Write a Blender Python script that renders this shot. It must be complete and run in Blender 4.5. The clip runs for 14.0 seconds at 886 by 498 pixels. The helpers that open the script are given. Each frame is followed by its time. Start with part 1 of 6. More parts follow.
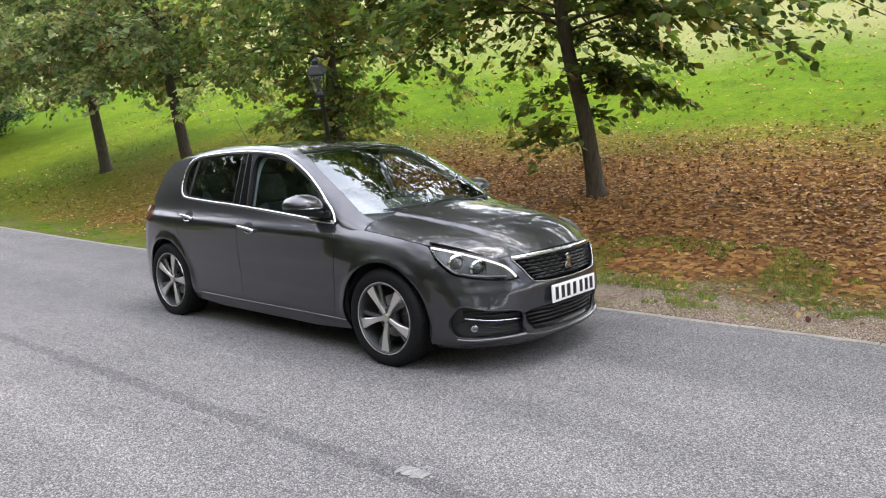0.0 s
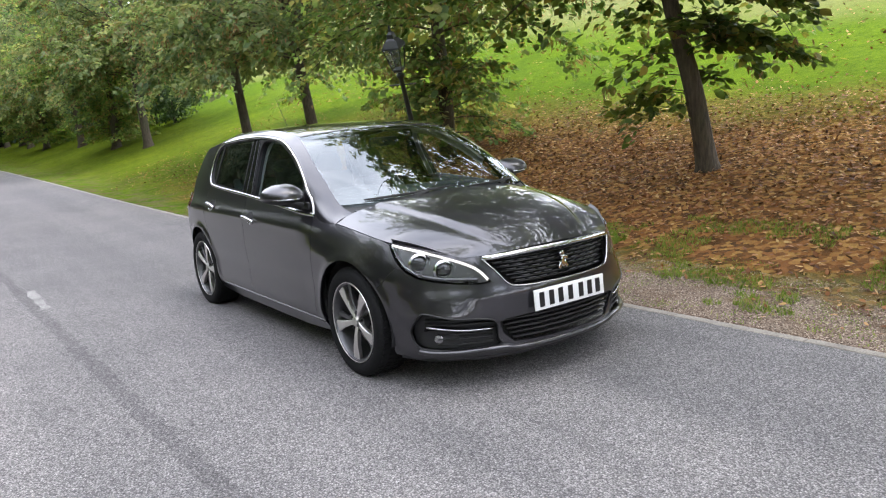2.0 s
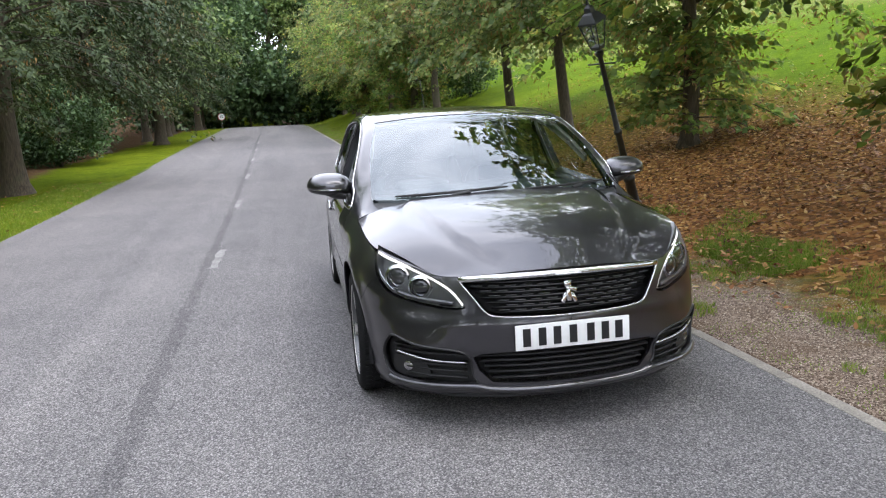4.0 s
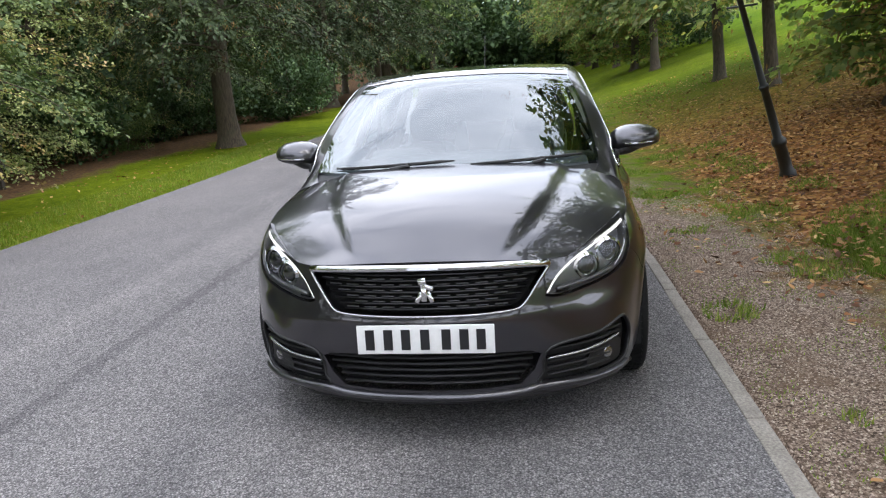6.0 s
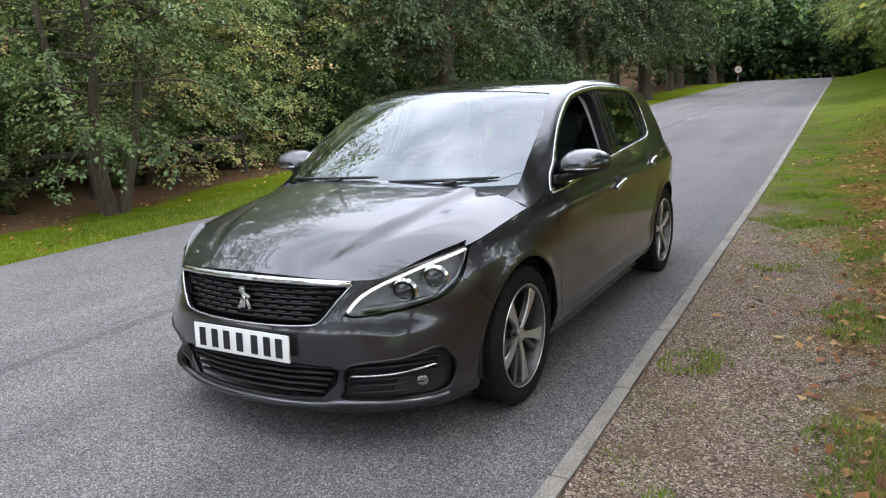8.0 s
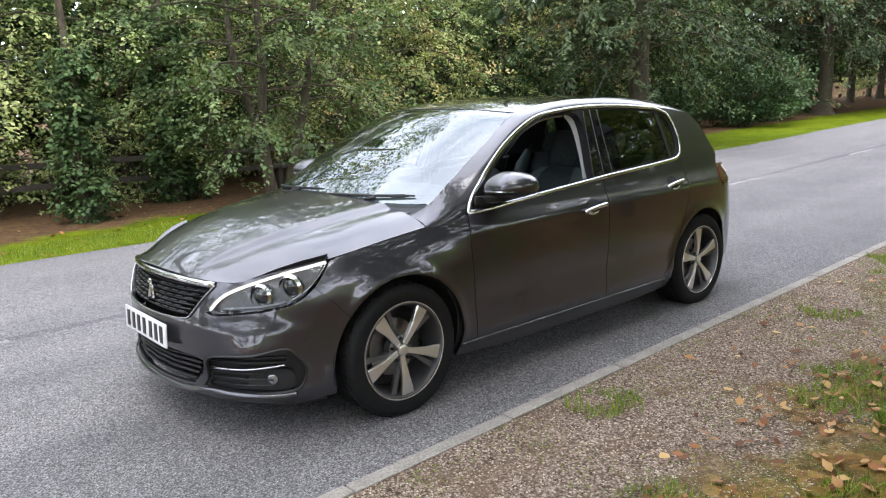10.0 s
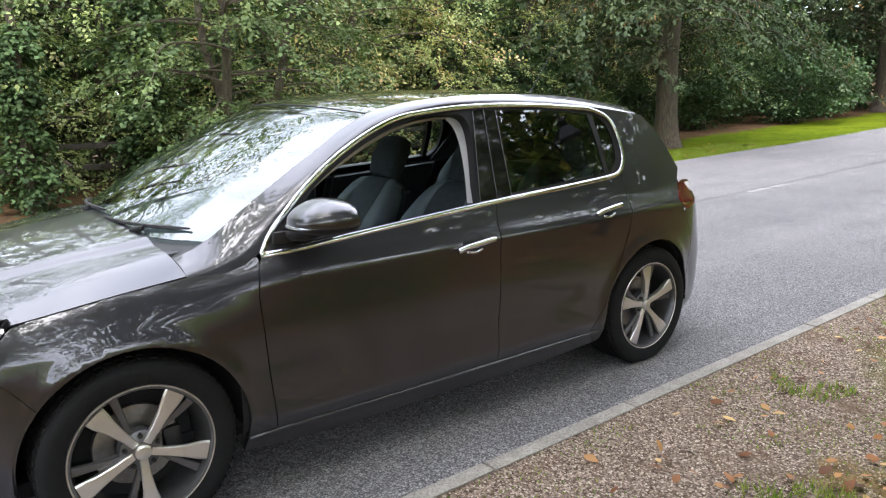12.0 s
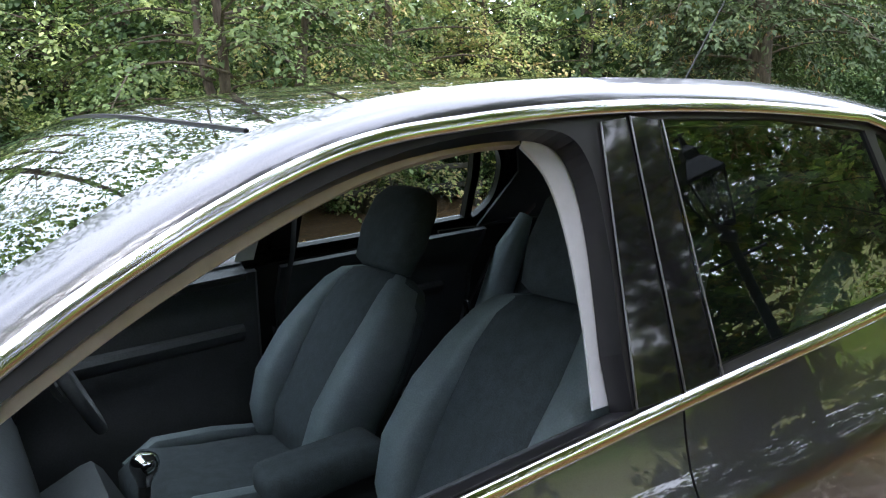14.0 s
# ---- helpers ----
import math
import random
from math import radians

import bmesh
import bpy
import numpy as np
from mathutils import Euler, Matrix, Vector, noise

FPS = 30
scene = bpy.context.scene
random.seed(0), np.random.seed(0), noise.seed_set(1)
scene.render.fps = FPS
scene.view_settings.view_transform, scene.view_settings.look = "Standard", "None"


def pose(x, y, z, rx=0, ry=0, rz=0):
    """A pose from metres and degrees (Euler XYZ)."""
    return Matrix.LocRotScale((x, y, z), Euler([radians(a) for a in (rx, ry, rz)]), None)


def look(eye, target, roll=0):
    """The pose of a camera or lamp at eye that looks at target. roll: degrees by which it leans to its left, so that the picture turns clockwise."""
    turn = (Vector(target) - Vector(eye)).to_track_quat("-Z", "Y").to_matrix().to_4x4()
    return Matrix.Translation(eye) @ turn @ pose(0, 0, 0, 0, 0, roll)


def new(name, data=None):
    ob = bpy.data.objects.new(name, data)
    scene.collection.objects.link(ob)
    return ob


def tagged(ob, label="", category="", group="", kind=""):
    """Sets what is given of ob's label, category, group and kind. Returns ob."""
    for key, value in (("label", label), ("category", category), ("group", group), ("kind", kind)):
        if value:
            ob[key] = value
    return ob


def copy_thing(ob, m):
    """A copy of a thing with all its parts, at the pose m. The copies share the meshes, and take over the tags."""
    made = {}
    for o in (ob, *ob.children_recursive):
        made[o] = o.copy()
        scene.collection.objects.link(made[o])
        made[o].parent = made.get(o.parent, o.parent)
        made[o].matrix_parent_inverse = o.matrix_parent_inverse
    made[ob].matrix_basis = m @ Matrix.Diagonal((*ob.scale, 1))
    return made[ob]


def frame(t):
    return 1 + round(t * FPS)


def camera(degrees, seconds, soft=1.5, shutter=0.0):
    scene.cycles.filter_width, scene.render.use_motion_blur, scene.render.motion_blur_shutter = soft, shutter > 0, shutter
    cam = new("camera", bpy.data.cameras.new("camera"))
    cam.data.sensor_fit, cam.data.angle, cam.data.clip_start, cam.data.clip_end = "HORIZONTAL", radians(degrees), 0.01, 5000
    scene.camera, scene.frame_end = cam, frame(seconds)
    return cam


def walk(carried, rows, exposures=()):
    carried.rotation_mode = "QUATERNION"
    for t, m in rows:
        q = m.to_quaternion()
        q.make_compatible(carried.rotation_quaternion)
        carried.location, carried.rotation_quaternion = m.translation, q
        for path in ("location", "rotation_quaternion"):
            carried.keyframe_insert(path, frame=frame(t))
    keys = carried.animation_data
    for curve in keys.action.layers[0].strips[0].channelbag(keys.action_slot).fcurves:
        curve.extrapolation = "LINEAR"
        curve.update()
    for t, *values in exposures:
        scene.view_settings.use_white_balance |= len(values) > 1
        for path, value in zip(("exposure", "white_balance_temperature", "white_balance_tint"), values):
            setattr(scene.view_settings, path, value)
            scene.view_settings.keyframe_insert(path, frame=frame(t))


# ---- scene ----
cam = camera(62.1, 14.0, 1.2)
PATH = [
    (0, (4.61, -4.065, 1.423), (3.311, -2.573, 1.132), -2.1),
    (0.5, (4.657, -3.966, 1.427), (3.355, -2.476, 1.138), -2.4),
    (1, (4.691, -3.647, 1.414), (3.3, -2.241, 1.121), -3.0),
    (1.5, (4.8, -3.253, 1.404), (3.322, -1.947, 1.077), -3.8),
    (2, (4.974, -2.771, 1.419), (3.36, -1.642, 1.075), -4.2),
    (2.5, (5.027, -2.322, 1.397), (3.317, -1.344, 1.051), -2.7),
    (3, (5.05, -1.912, 1.413), (3.248, -1.114, 1.071), -3.6),
    (3.5, (5.125, -1.484, 1.431), (3.232, -0.938, 1.089), -3.8),
    (4, (5.089, -1.112, 1.413), (3.157, -0.743, 1.053), -2.6),
    (4.2, (5.059, -0.947, 1.422), (3.113, -0.67, 1.056), -2.7),
    (6.3, (4.686, 0.743, 1.396), (2.789, 0.291, 0.951), -4.2),
    (6.5, (4.657, 0.935, 1.404), (2.793, 0.356, 0.969), -4.6),
    (7, (4.574, 1.344, 1.419), (2.765, 0.609, 0.986), -4.0),
    (7.5, (4.403, 1.725, 1.416), (2.617, 0.934, 0.987), -3.1),
    (8, (4.232, 2.163, 1.411), (2.54, 1.182, 0.994), -2.8),
    (8.2, (4.172, 2.337, 1.419), (2.533, 1.269, 1.003), -2.3),
    (10.3, (3.108, 3.525, 1.46), (1.848, 2.025, 1.056), -1.5),
    (10.5, (2.963, 3.539, 1.496), (1.712, 2.039, 1.065), -1.0),
    (11, (2.595, 3.546, 1.498), (1.345, 2.05, 1.052), -0.9),
    (11.5, (2.222, 3.511, 1.501), (1.029, 1.969, 1.056), -1.3),
    (12, (1.868, 3.223, 1.464), (0.682, 1.669, 1.041), -0.8),
    (12.5, (1.536, 2.849, 1.436), (0.336, 1.289, 1.082), -0.8),
    (13, (1.212, 2.407, 1.426), (0.074, 0.794, 1.105), -1.3),
    (13.5, (0.897, 1.897, 1.42), (-0.281, 0.31, 1.115), -1.0),
    (14, (0.551, 1.461, 1.371), (-0.535, -0.187, 1.043), -1.9),
]
walk(cam, [(t, look(eye, target, roll)) for t, eye, target, roll in PATH], [(0, 1.5, 6500, 15), (4.2, 1.32, 6350, 15), (6.3, 1.17, 6350, 15), (8.2, 1.3, 6300, 15), (10.3, 1.76, 6350, 15), (12, 1.92, 6350, 15), (13, 1.93, 6300, 15), (14, 2.08, 6050, 15)])

# ---- light ----
SUN_UP, SUN_ROUND = radians(62), radians(42)
world = bpy.data.worlds.new("overcast_sky")
scene.world = world
world.use_nodes = True
wn, wl = world.node_tree.nodes, world.node_tree.links
wn.clear()
w_out, w_bg = wn.new("ShaderNodeOutputWorld"), wn.new("ShaderNodeBackground")
w_sky, w_co, w_map = wn.new("ShaderNodeTexSky"), wn.new("ShaderNodeTexCoord"), wn.new("ShaderNodeMapping")
w_no, w_rmp, w_mix = wn.new("ShaderNodeTexNoise"), wn.new("ShaderNodeValToRGB"), wn.new("ShaderNodeMix")
w_sky.sky_type, w_sky.sun_disc, w_sky.sun_elevation, w_sky.sun_rotation = "NISHITA", False, SUN_UP, SUN_ROUND
w_map.inputs["Scale"].default_value = (1, 1, 2.2)
w_no.inputs["Scale"].default_value, w_no.inputs["Detail"].default_value, w_no.inputs["Distortion"].default_value = 2.6, 6, 0.6
w_rmp.color_ramp.elements[0].position, w_rmp.color_ramp.elements[0].color = 0.30, (6.0, 6.6, 7.5, 1)
w_rmp.color_ramp.elements[1].position, w_rmp.color_ramp.elements[1].color = 0.68, (12.4, 12.9, 13.7, 1)
w_mix.data_type = "RGBA"
w_mix.inputs["Factor"].default_value = 0.88
wl.new(w_co.outputs["Generated"], w_map.inputs["Vector"])
wl.new(w_map.outputs["Vector"], w_no.inputs["Vector"])
wl.new(w_no.outputs["Fac"], w_rmp.inputs["Fac"])
wl.new(w_sky.outputs["Color"], w_mix.inputs["A"])
wl.new(w_rmp.outputs["Color"], w_mix.inputs["B"])
wl.new(w_mix.outputs["Result"], w_bg.inputs["Color"])
w_bg.inputs["Strength"].default_value = 0.15
wl.new(w_bg.outputs["Background"], w_out.inputs["Surface"])
sun = new("sun", bpy.data.lights.new("sun", "SUN"))
sun.data.energy, sun.data.angle, sun.data.color = 1.0, radians(40), (1, 0.97, 0.92)
sun.matrix_world = look((0, 0, 40), Vector((0, 0, 40)) - Vector((math.sin(SUN_ROUND) * math.cos(SUN_UP), math.cos(SUN_ROUND) * math.cos(SUN_UP), math.sin(SUN_UP))))

# ---- materials ----
def shader(name, rough=0.6, metal=0.0, **inputs):
    m = bpy.data.materials.new(name)
    m.use_nodes = True
    b = m.node_tree.nodes["Principled BSDF"]
    b.inputs["Roughness"].default_value, b.inputs["Metallic"].default_value = rough, metal
    for key, value in inputs.items():
        b.inputs[key.replace("_", " ")].default_value = value
    return m, m.node_tree.nodes, m.node_tree.links, b


def noise_node(n, l, scale, detail=3.0, vec=None, rough=0.55):
    k = n.new("ShaderNodeTexNoise")
    k.inputs["Scale"].default_value, k.inputs["Detail"].default_value, k.inputs["Roughness"].default_value = scale, detail, rough
    if vec is None:
        co = n.new("ShaderNodeNewGeometry")
        vec = co.outputs["Position"]
    l.new(vec, k.inputs["Vector"])
    return k


def ramp(n, l, fac, stops):
    r = n.new("ShaderNodeValToRGB")
    while len(r.color_ramp.elements) < len(stops):
        r.color_ramp.elements.new(0.5)
    for e, (p, c) in zip(r.color_ramp.elements, stops):
        e.position, e.color = p, (*c, 1)
    l.new(fac, r.inputs["Fac"])
    return r.outputs["Color"]


def mixed(n, l, fac, a, b, mode="MIX"):
    k = n.new("ShaderNodeMix")
    k.data_type, k.blend_type = "RGBA", mode
    for slot, v in (("Factor", fac), ("A", a), ("B", b)):
        if isinstance(v, (int, float)):
            k.inputs[slot].default_value = v
        elif isinstance(v, tuple):
            k.inputs[slot].default_value = (*v, 1)
        else:
            l.new(v, k.inputs[slot])
    return k.outputs["Result"]


def bump(n, l, b, height, strength=0.3, distance=0.01):
    k = n.new("ShaderNodeBump")
    k.inputs["Strength"].default_value, k.inputs["Distance"].default_value = strength, distance
    l.new(height, k.inputs["Height"])
    l.new(k.outputs["Normal"], b.inputs["Normal"])


def plain(name, colour, rough=0.5, metal=0.0, grain=0.12, scale=60, bumpy=0.0, **inputs):
    """A surface of one colour with fine uneven grain and faint blotches."""
    m, n, l, b = shader(name, rough, metal, **inputs)
    k1, k2 = noise_node(n, l, scale), noise_node(n, l, scale / 12)
    lo, hi = tuple(c * (1 - grain) for c in colour), tuple(min(1, c * (1 + grain)) for c in colour)
    c1 = ramp(n, l, k1.outputs["Fac"], ((0.3, lo), (0.7, hi)))
    c2 = ramp(n, l, k2.outputs["Fac"], ((0.3, (1 - grain,) * 3), (0.7, (1, 1, 1))))
    l.new(mixed(n, l, 1.0, c1, c2, "MULTIPLY"), b.inputs["Base Color"])
    if bumpy:
        bump(n, l, b, k1.outputs["Fac"], bumpy, 0.004)
    return m


def paint_material():
    m, n, l, b = shader("grey_metallic_paint", 0.30, 0.75, Coat_Weight=1.0, Coat_Roughness=0.008, Coat_IOR=1.62)
    flake, dust = noise_node(n, l, 900, 1), noise_node(n, l, 3, 4)
    c = ramp(n, l, flake.outputs["Fac"], ((0.35, (0.030, 0.029, 0.035)), (0.65, (0.048, 0.046, 0.055))))
    c = mixed(n, l, 1.0, c, ramp(n, l, dust.outputs["Fac"], ((0.3, (0.93, 0.92, 0.91)), (0.7, (1, 1, 1)))), "MULTIPLY")
    l.new(c, b.inputs["Base Color"])
    return m


def glass_material(name, tint, ior=1.5, gain=2.4):
    m = bpy.data.materials.new(name)
    m.use_nodes = True
    n, l = m.node_tree.nodes, m.node_tree.links
    n.clear()
    out, mixer, clear, gloss, face, power, scale = (n.new("ShaderNode" + k) for k in ("OutputMaterial", "MixShader", "BsdfTransparent", "BsdfGlossy", "LayerWeight", "Math", "Math"))
    clear.inputs["Color"].default_value = (*tint, 1)
    gloss.inputs["Roughness"].default_value = 0.01
    gloss.inputs["Color"].default_value = (0.93, 0.98, 1, 1)
    f0 = ((ior - 1) / (ior + 1)) ** 2 * gain
    power.operation, power.inputs[1].default_value = "POWER", 4.6
    scale.operation, scale.inputs[1].default_value, scale.inputs[2].default_value = "MULTIPLY_ADD", 1 - f0, f0
    face.inputs["Blend"].default_value = 0.5
    l.new(face.outputs["Facing"], power.inputs[0])
    l.new(power.outputs[0], scale.inputs[0])
    l.new(scale.outputs[0], mixer.inputs["Fac"])
    l.new(clear.outputs[0], mixer.inputs[1])
    l.new(gloss.outputs[0], mixer.inputs[2])
    l.new(mixer.outputs[0], out.inputs["Surface"])
    return m


def leaf_material(name, tones, thin=0.35, patch=None, lumpy=True):
    m, n, l, b = shader(name, 0.6, Specular_IOR_Level=0.22)
    geo = n.new("ShaderNodeNewGeometry")
    step = 1.0 / (len(tones) - 1)
    c = ramp(n, l, geo.outputs["Random Per Island"], [(i * step, t) for i, t in enumerate(tones)])
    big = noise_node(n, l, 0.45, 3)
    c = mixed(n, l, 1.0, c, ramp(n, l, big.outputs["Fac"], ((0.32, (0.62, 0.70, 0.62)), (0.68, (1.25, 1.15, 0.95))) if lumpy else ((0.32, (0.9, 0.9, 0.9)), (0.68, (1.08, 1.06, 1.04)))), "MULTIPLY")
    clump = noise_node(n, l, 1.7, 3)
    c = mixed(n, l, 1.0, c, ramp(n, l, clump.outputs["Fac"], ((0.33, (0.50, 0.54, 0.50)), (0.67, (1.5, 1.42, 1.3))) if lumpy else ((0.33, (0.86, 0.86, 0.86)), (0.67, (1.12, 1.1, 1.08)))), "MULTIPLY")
    if patch:
        sel = noise_node(n, l, 0.8, 4)
        f = ramp(n, l, sel.outputs["Fac"], ((0.60, (0, 0, 0)), (0.70, (0.75, 0.75, 0.75))))
        c = mixed(n, l, f, c, patch)
    l.new(c, b.inputs["Base Color"])
    tr, ad, out = n.new("ShaderNodeBsdfTranslucent"), n.new("ShaderNodeMixShader"), n["Material Output"]
    l.new(mixed(n, l, 1.0, c, (1.3, 1.38, 0.9), "MULTIPLY"), tr.inputs["Color"])
    ad.inputs["Fac"].default_value = thin
    l.new(b.outputs[0], ad.inputs[1])
    l.new(tr.outputs[0], ad.inputs[2])
    l.new(ad.outputs[0], out.inputs["Surface"])
    return m


def asphalt_material():
    m, n, l, b = shader("asphalt", 0.85, Specular_IOR_Level=0.3)
    geo = n.new("ShaderNodeNewGeometry")
    cell = n.new("ShaderNodeTexVoronoi")
    cell.inputs["Scale"].default_value = 132
    l.new(geo.outputs["Position"], cell.inputs["Vector"])
    sep = n.new("ShaderNodeSeparateColor")
    l.new(cell.outputs["Color"], sep.inputs["Color"])
    stone = ramp(n, l, sep.outputs["Red"], ((0.0, (0.130, 0.126, 0.127)), (0.5, (0.228, 0.221, 0.220)), (0.8, (0.290, 0.281, 0.278)), (1.0, (0.385, 0.373, 0.366))))
    gap = ramp(n, l, cell.outputs["Distance"], ((0.25, (1, 1, 1)), (0.74, (0.36, 0.36, 0.37))))
    c = mixed(n, l, 1.0, stone, gap, "MULTIPLY")
    grit = noise_node(n, l, 55, 2, rough=0.7)
    c = mixed(n, l, 1.0, c, ramp(n, l, grit.outputs["Fac"], ((0.34, (0.80, 0.80, 0.80)), (0.66, (1.24, 1.23, 1.22)))), "MULTIPLY")
    stain, wide = noise_node(n, l, 1.3, 5), noise_node(n, l, 0.22, 3)
    c = mixed(n, l, 1.0, c, ramp(n, l, stain.outputs["Fac"], ((0.3, (0.88, 0.88, 0.885)), (0.7, (1.06, 1.055, 1.05)))), "MULTIPLY")
    c = mixed(n, l, 1.0, c, ramp(n, l, wide.outputs["Fac"], ((0.3, (0.88, 0.88, 0.89)), (0.7, (1.06, 1.05, 1.04)))), "MULTIPLY")
    mp = n.new("ShaderNodeMapping")
    mp.inputs["Scale"].default_value = (0.05, 1.3, 1)
    l.new(geo.outputs["Position"], mp.inputs["Vector"])
    track = noise_node(n, l, 1.0, 3, mp.outputs["Vector"])
    c = mixed(n, l, 1.0, c, ramp(n, l, track.outputs["Fac"], ((0.35, (0.84, 0.84, 0.85)), (0.65, (1.12, 1.11, 1.10)))), "MULTIPLY")
    # worn joint between the two lanes, where the binder shows dark
    sep2, fray, skew, off, flat = n.new("ShaderNodeSeparateXYZ"), noise_node(n, l, 14, 4, rough=0.7), n.new("ShaderNodeMath"), n.new("ShaderNodeMath"), n.new("ShaderNodeMath")
    l.new(geo.outputs["Position"], sep2.inputs["Vector"])
    skew.operation, skew.inputs[1].default_value = "MULTIPLY_ADD", -0.028
    l.new(sep2.outputs["X"], skew.inputs[0])
    l.new(sep2.outputs["Y"], skew.inputs[2])
    off.operation, off.inputs[1].default_value = "MULTIPLY_ADD", 0.16
    l.new(fray.outputs["Fac"], off.inputs[0])
    l.new(skew.outputs[0], off.inputs[2])
    flat.operation, flat.inputs[1].default_value, flat.inputs[2].default_value = "COMPARE", -1.94, 0.05
    l.new(off.outputs[0], flat.inputs[0])
    c = mixed(n, l, 1.0, c, mixed(n, l, flat.outputs[0], (1.0, 1.0, 1.0), (0.73, 0.73, 0.74)), "MULTIPLY")
    l.new(c, b.inputs["Base Color"])
    inv = ramp(n, l, cell.outputs["Distance"], ((0.0, (1, 1, 1)), (0.8, (0, 0, 0))))
    bump(n, l, b, inv, 0.7, 0.004)
    return m


def ground_material():
    """Earth, gravel, lawn and leaf litter in bands that follow the road, broken up by noise."""
    m, n, l, b = shader("park_ground", 0.95, Specular_IOR_Level=0.03)
    geo = n.new("ShaderNodeNewGeometry")
    sep = n.new("ShaderNodeSeparateXYZ")
    l.new(geo.outputs["Position"], sep.inputs["Vector"])

    def maths(op, a, c=None):
        k = n.new("ShaderNodeMath")
        k.operation = op
        for i, v in enumerate((a, c)):
            if v is None:
                continue
            if isinstance(v, (int, float)):
                k.inputs[i].default_value = v
            else:
                l.new(v, k.inputs[i])
        return k.outputs[0]

    across = maths("SUBTRACT", sep.outputs["Y"], maths("MULTIPLY", sep.outputs["X"], 0.026))
    rough1, rough2, fine = noise_node(n, l, 0.9, 5), noise_node(n, l, 3.5, 5), noise_node(n, l, 70, 3)
    wob = maths("ADD", across, maths("MULTIPLY", maths("SUBTRACT", rough1.outputs["Fac"], 0.5), 2.2))
    wob = maths("ADD", wob, maths("MULTIPLY", maths("SUBTRACT", rough2.outputs["Fac"], 0.5), 0.9))
    # further along the road the lawn comes closer to the kerb
    closer = ramp(n, l, maths("ADD", maths("MULTIPLY", sep.outputs["X"], -0.05), 0.0), ((0.06, (0, 0, 0)), (0.30, (1, 1, 1))))
    lush = maths("ADD", wob, maths("MULTIPLY", closer, 1.6))
    blade = noise_node(n, l, 34, 4, rough=0.7)
    lawn = ramp(n, l, blade.outputs["Fac"], ((0.25, (0.036, 0.072, 0.003)), (0.5, (0.074, 0.128, 0.005)), (0.75, (0.132, 0.180, 0.011))))
    wide = noise_node(n, l, 0.16, 4)
    lawn = mixed(n, l, 1.0, lawn, ramp(n, l, wide.outputs["Fac"], ((0.35, (0.85, 0.92, 0.85)), (0.65, (1.2, 1.1, 1.1)))), "MULTIPLY")
    dry = ramp(n, l, blade.outputs["Fac"], ((0.25, (0.115, 0.115, 0.042)), (0.75, (0.25, 0.235, 0.108))))
    patchy, tufty = noise_node(n, l, 1.1, 5, rough=0.65), noise_node(n, l, 7, 4, rough=0.7)
    lawn = mixed(n, l, 1.0, lawn, ramp(n, l, patchy.outputs["Fac"], ((0.32, (0.72, 0.78, 0.80)), (0.68, (1.22, 1.15, 1.1)))), "MULTIPLY")
    lawn = mixed(n, l, 1.0, lawn, ramp(n, l, tufty.outputs["Fac"], ((0.32, (0.70, 0.74, 0.75)), (0.68, (1.28, 1.22, 1.15)))), "MULTIPLY")
    hill = ramp(n, l, maths("MULTIPLY", maths("ADD", wob, maths("MULTIPLY", maths("SUBTRACT", wide.outputs["Fac"], 0.5), 12)), 0.02), ((0.27, (0, 0, 0)), (0.42, (0.85, 0.85, 0.85))))
    lawn = mixed(n, l, hill, lawn, dry)
    cell = n.new("ShaderNodeTexVoronoi")
    cell.inputs["Scale"].default_value = 105
    l.new(geo.outputs["Position"], cell.inputs["Vector"])
    sc = n.new("ShaderNodeSeparateColor")
    l.new(cell.outputs["Color"], sc.inputs["Color"])
    gravel = ramp(n, l, sc.outputs["Green"], ((0.0, (0.090, 0.066, 0.051)), (0.5, (0.250, 0.187, 0.146)), (0.85, (0.38, 0.30, 0.238)), (1.0, (0.59, 0.49, 0.40))))
    gravel = mixed(n, l, 1.0, gravel, ramp(n, l, cell.outputs["Distance"], ((0.3, (1, 1, 1)), (0.8, (0.45, 0.42, 0.4)))), "MULTIPLY")
    earth = ramp(n, l, fine.outputs["Fac"], ((0.3, (0.085, 0.055, 0.035)), (0.7, (0.19, 0.13, 0.085))))
    gravel = mixed(n, l, ramp(n, l, rough2.outputs["Fac"], ((0.48, (0, 0, 0)), (0.66, (0.7, 0.7, 0.7)))), gravel, earth)
    lc = n.new("ShaderNodeTexVoronoi")
    lc.inputs["Scale"].default_value = 19
    l.new(geo.outputs["Position"], lc.inputs["Vector"])
    ls = n.new("ShaderNodeSeparateColor")
    l.new(lc.outputs["Color"], ls.inputs["Color"])
    litter = ramp(n, l, ls.outputs["Red"], ((0.0, (0.060, 0.025, 0.010)), (0.4, (0.17, 0.066, 0.020)), (0.7, (0.29, 0.122, 0.034)), (1.0, (0.43, 0.25, 0.075))))
    litter = mixed(n, l, ramp(n, l, fine.outputs["Fac"], ((0.35, (0, 0, 0)), (0.75, (0.55, 0.55, 0.55)))), litter, earth)
    # bands: gravel by the kerb, short grass, litter under the trees, open lawn
    f1 = ramp(n, l, maths("MULTIPLY", maths("ADD", wob, maths("MULTIPLY", closer, 1.3)), 0.25), ((0.50, (0, 0, 0)), (0.62, (1, 1, 1))))
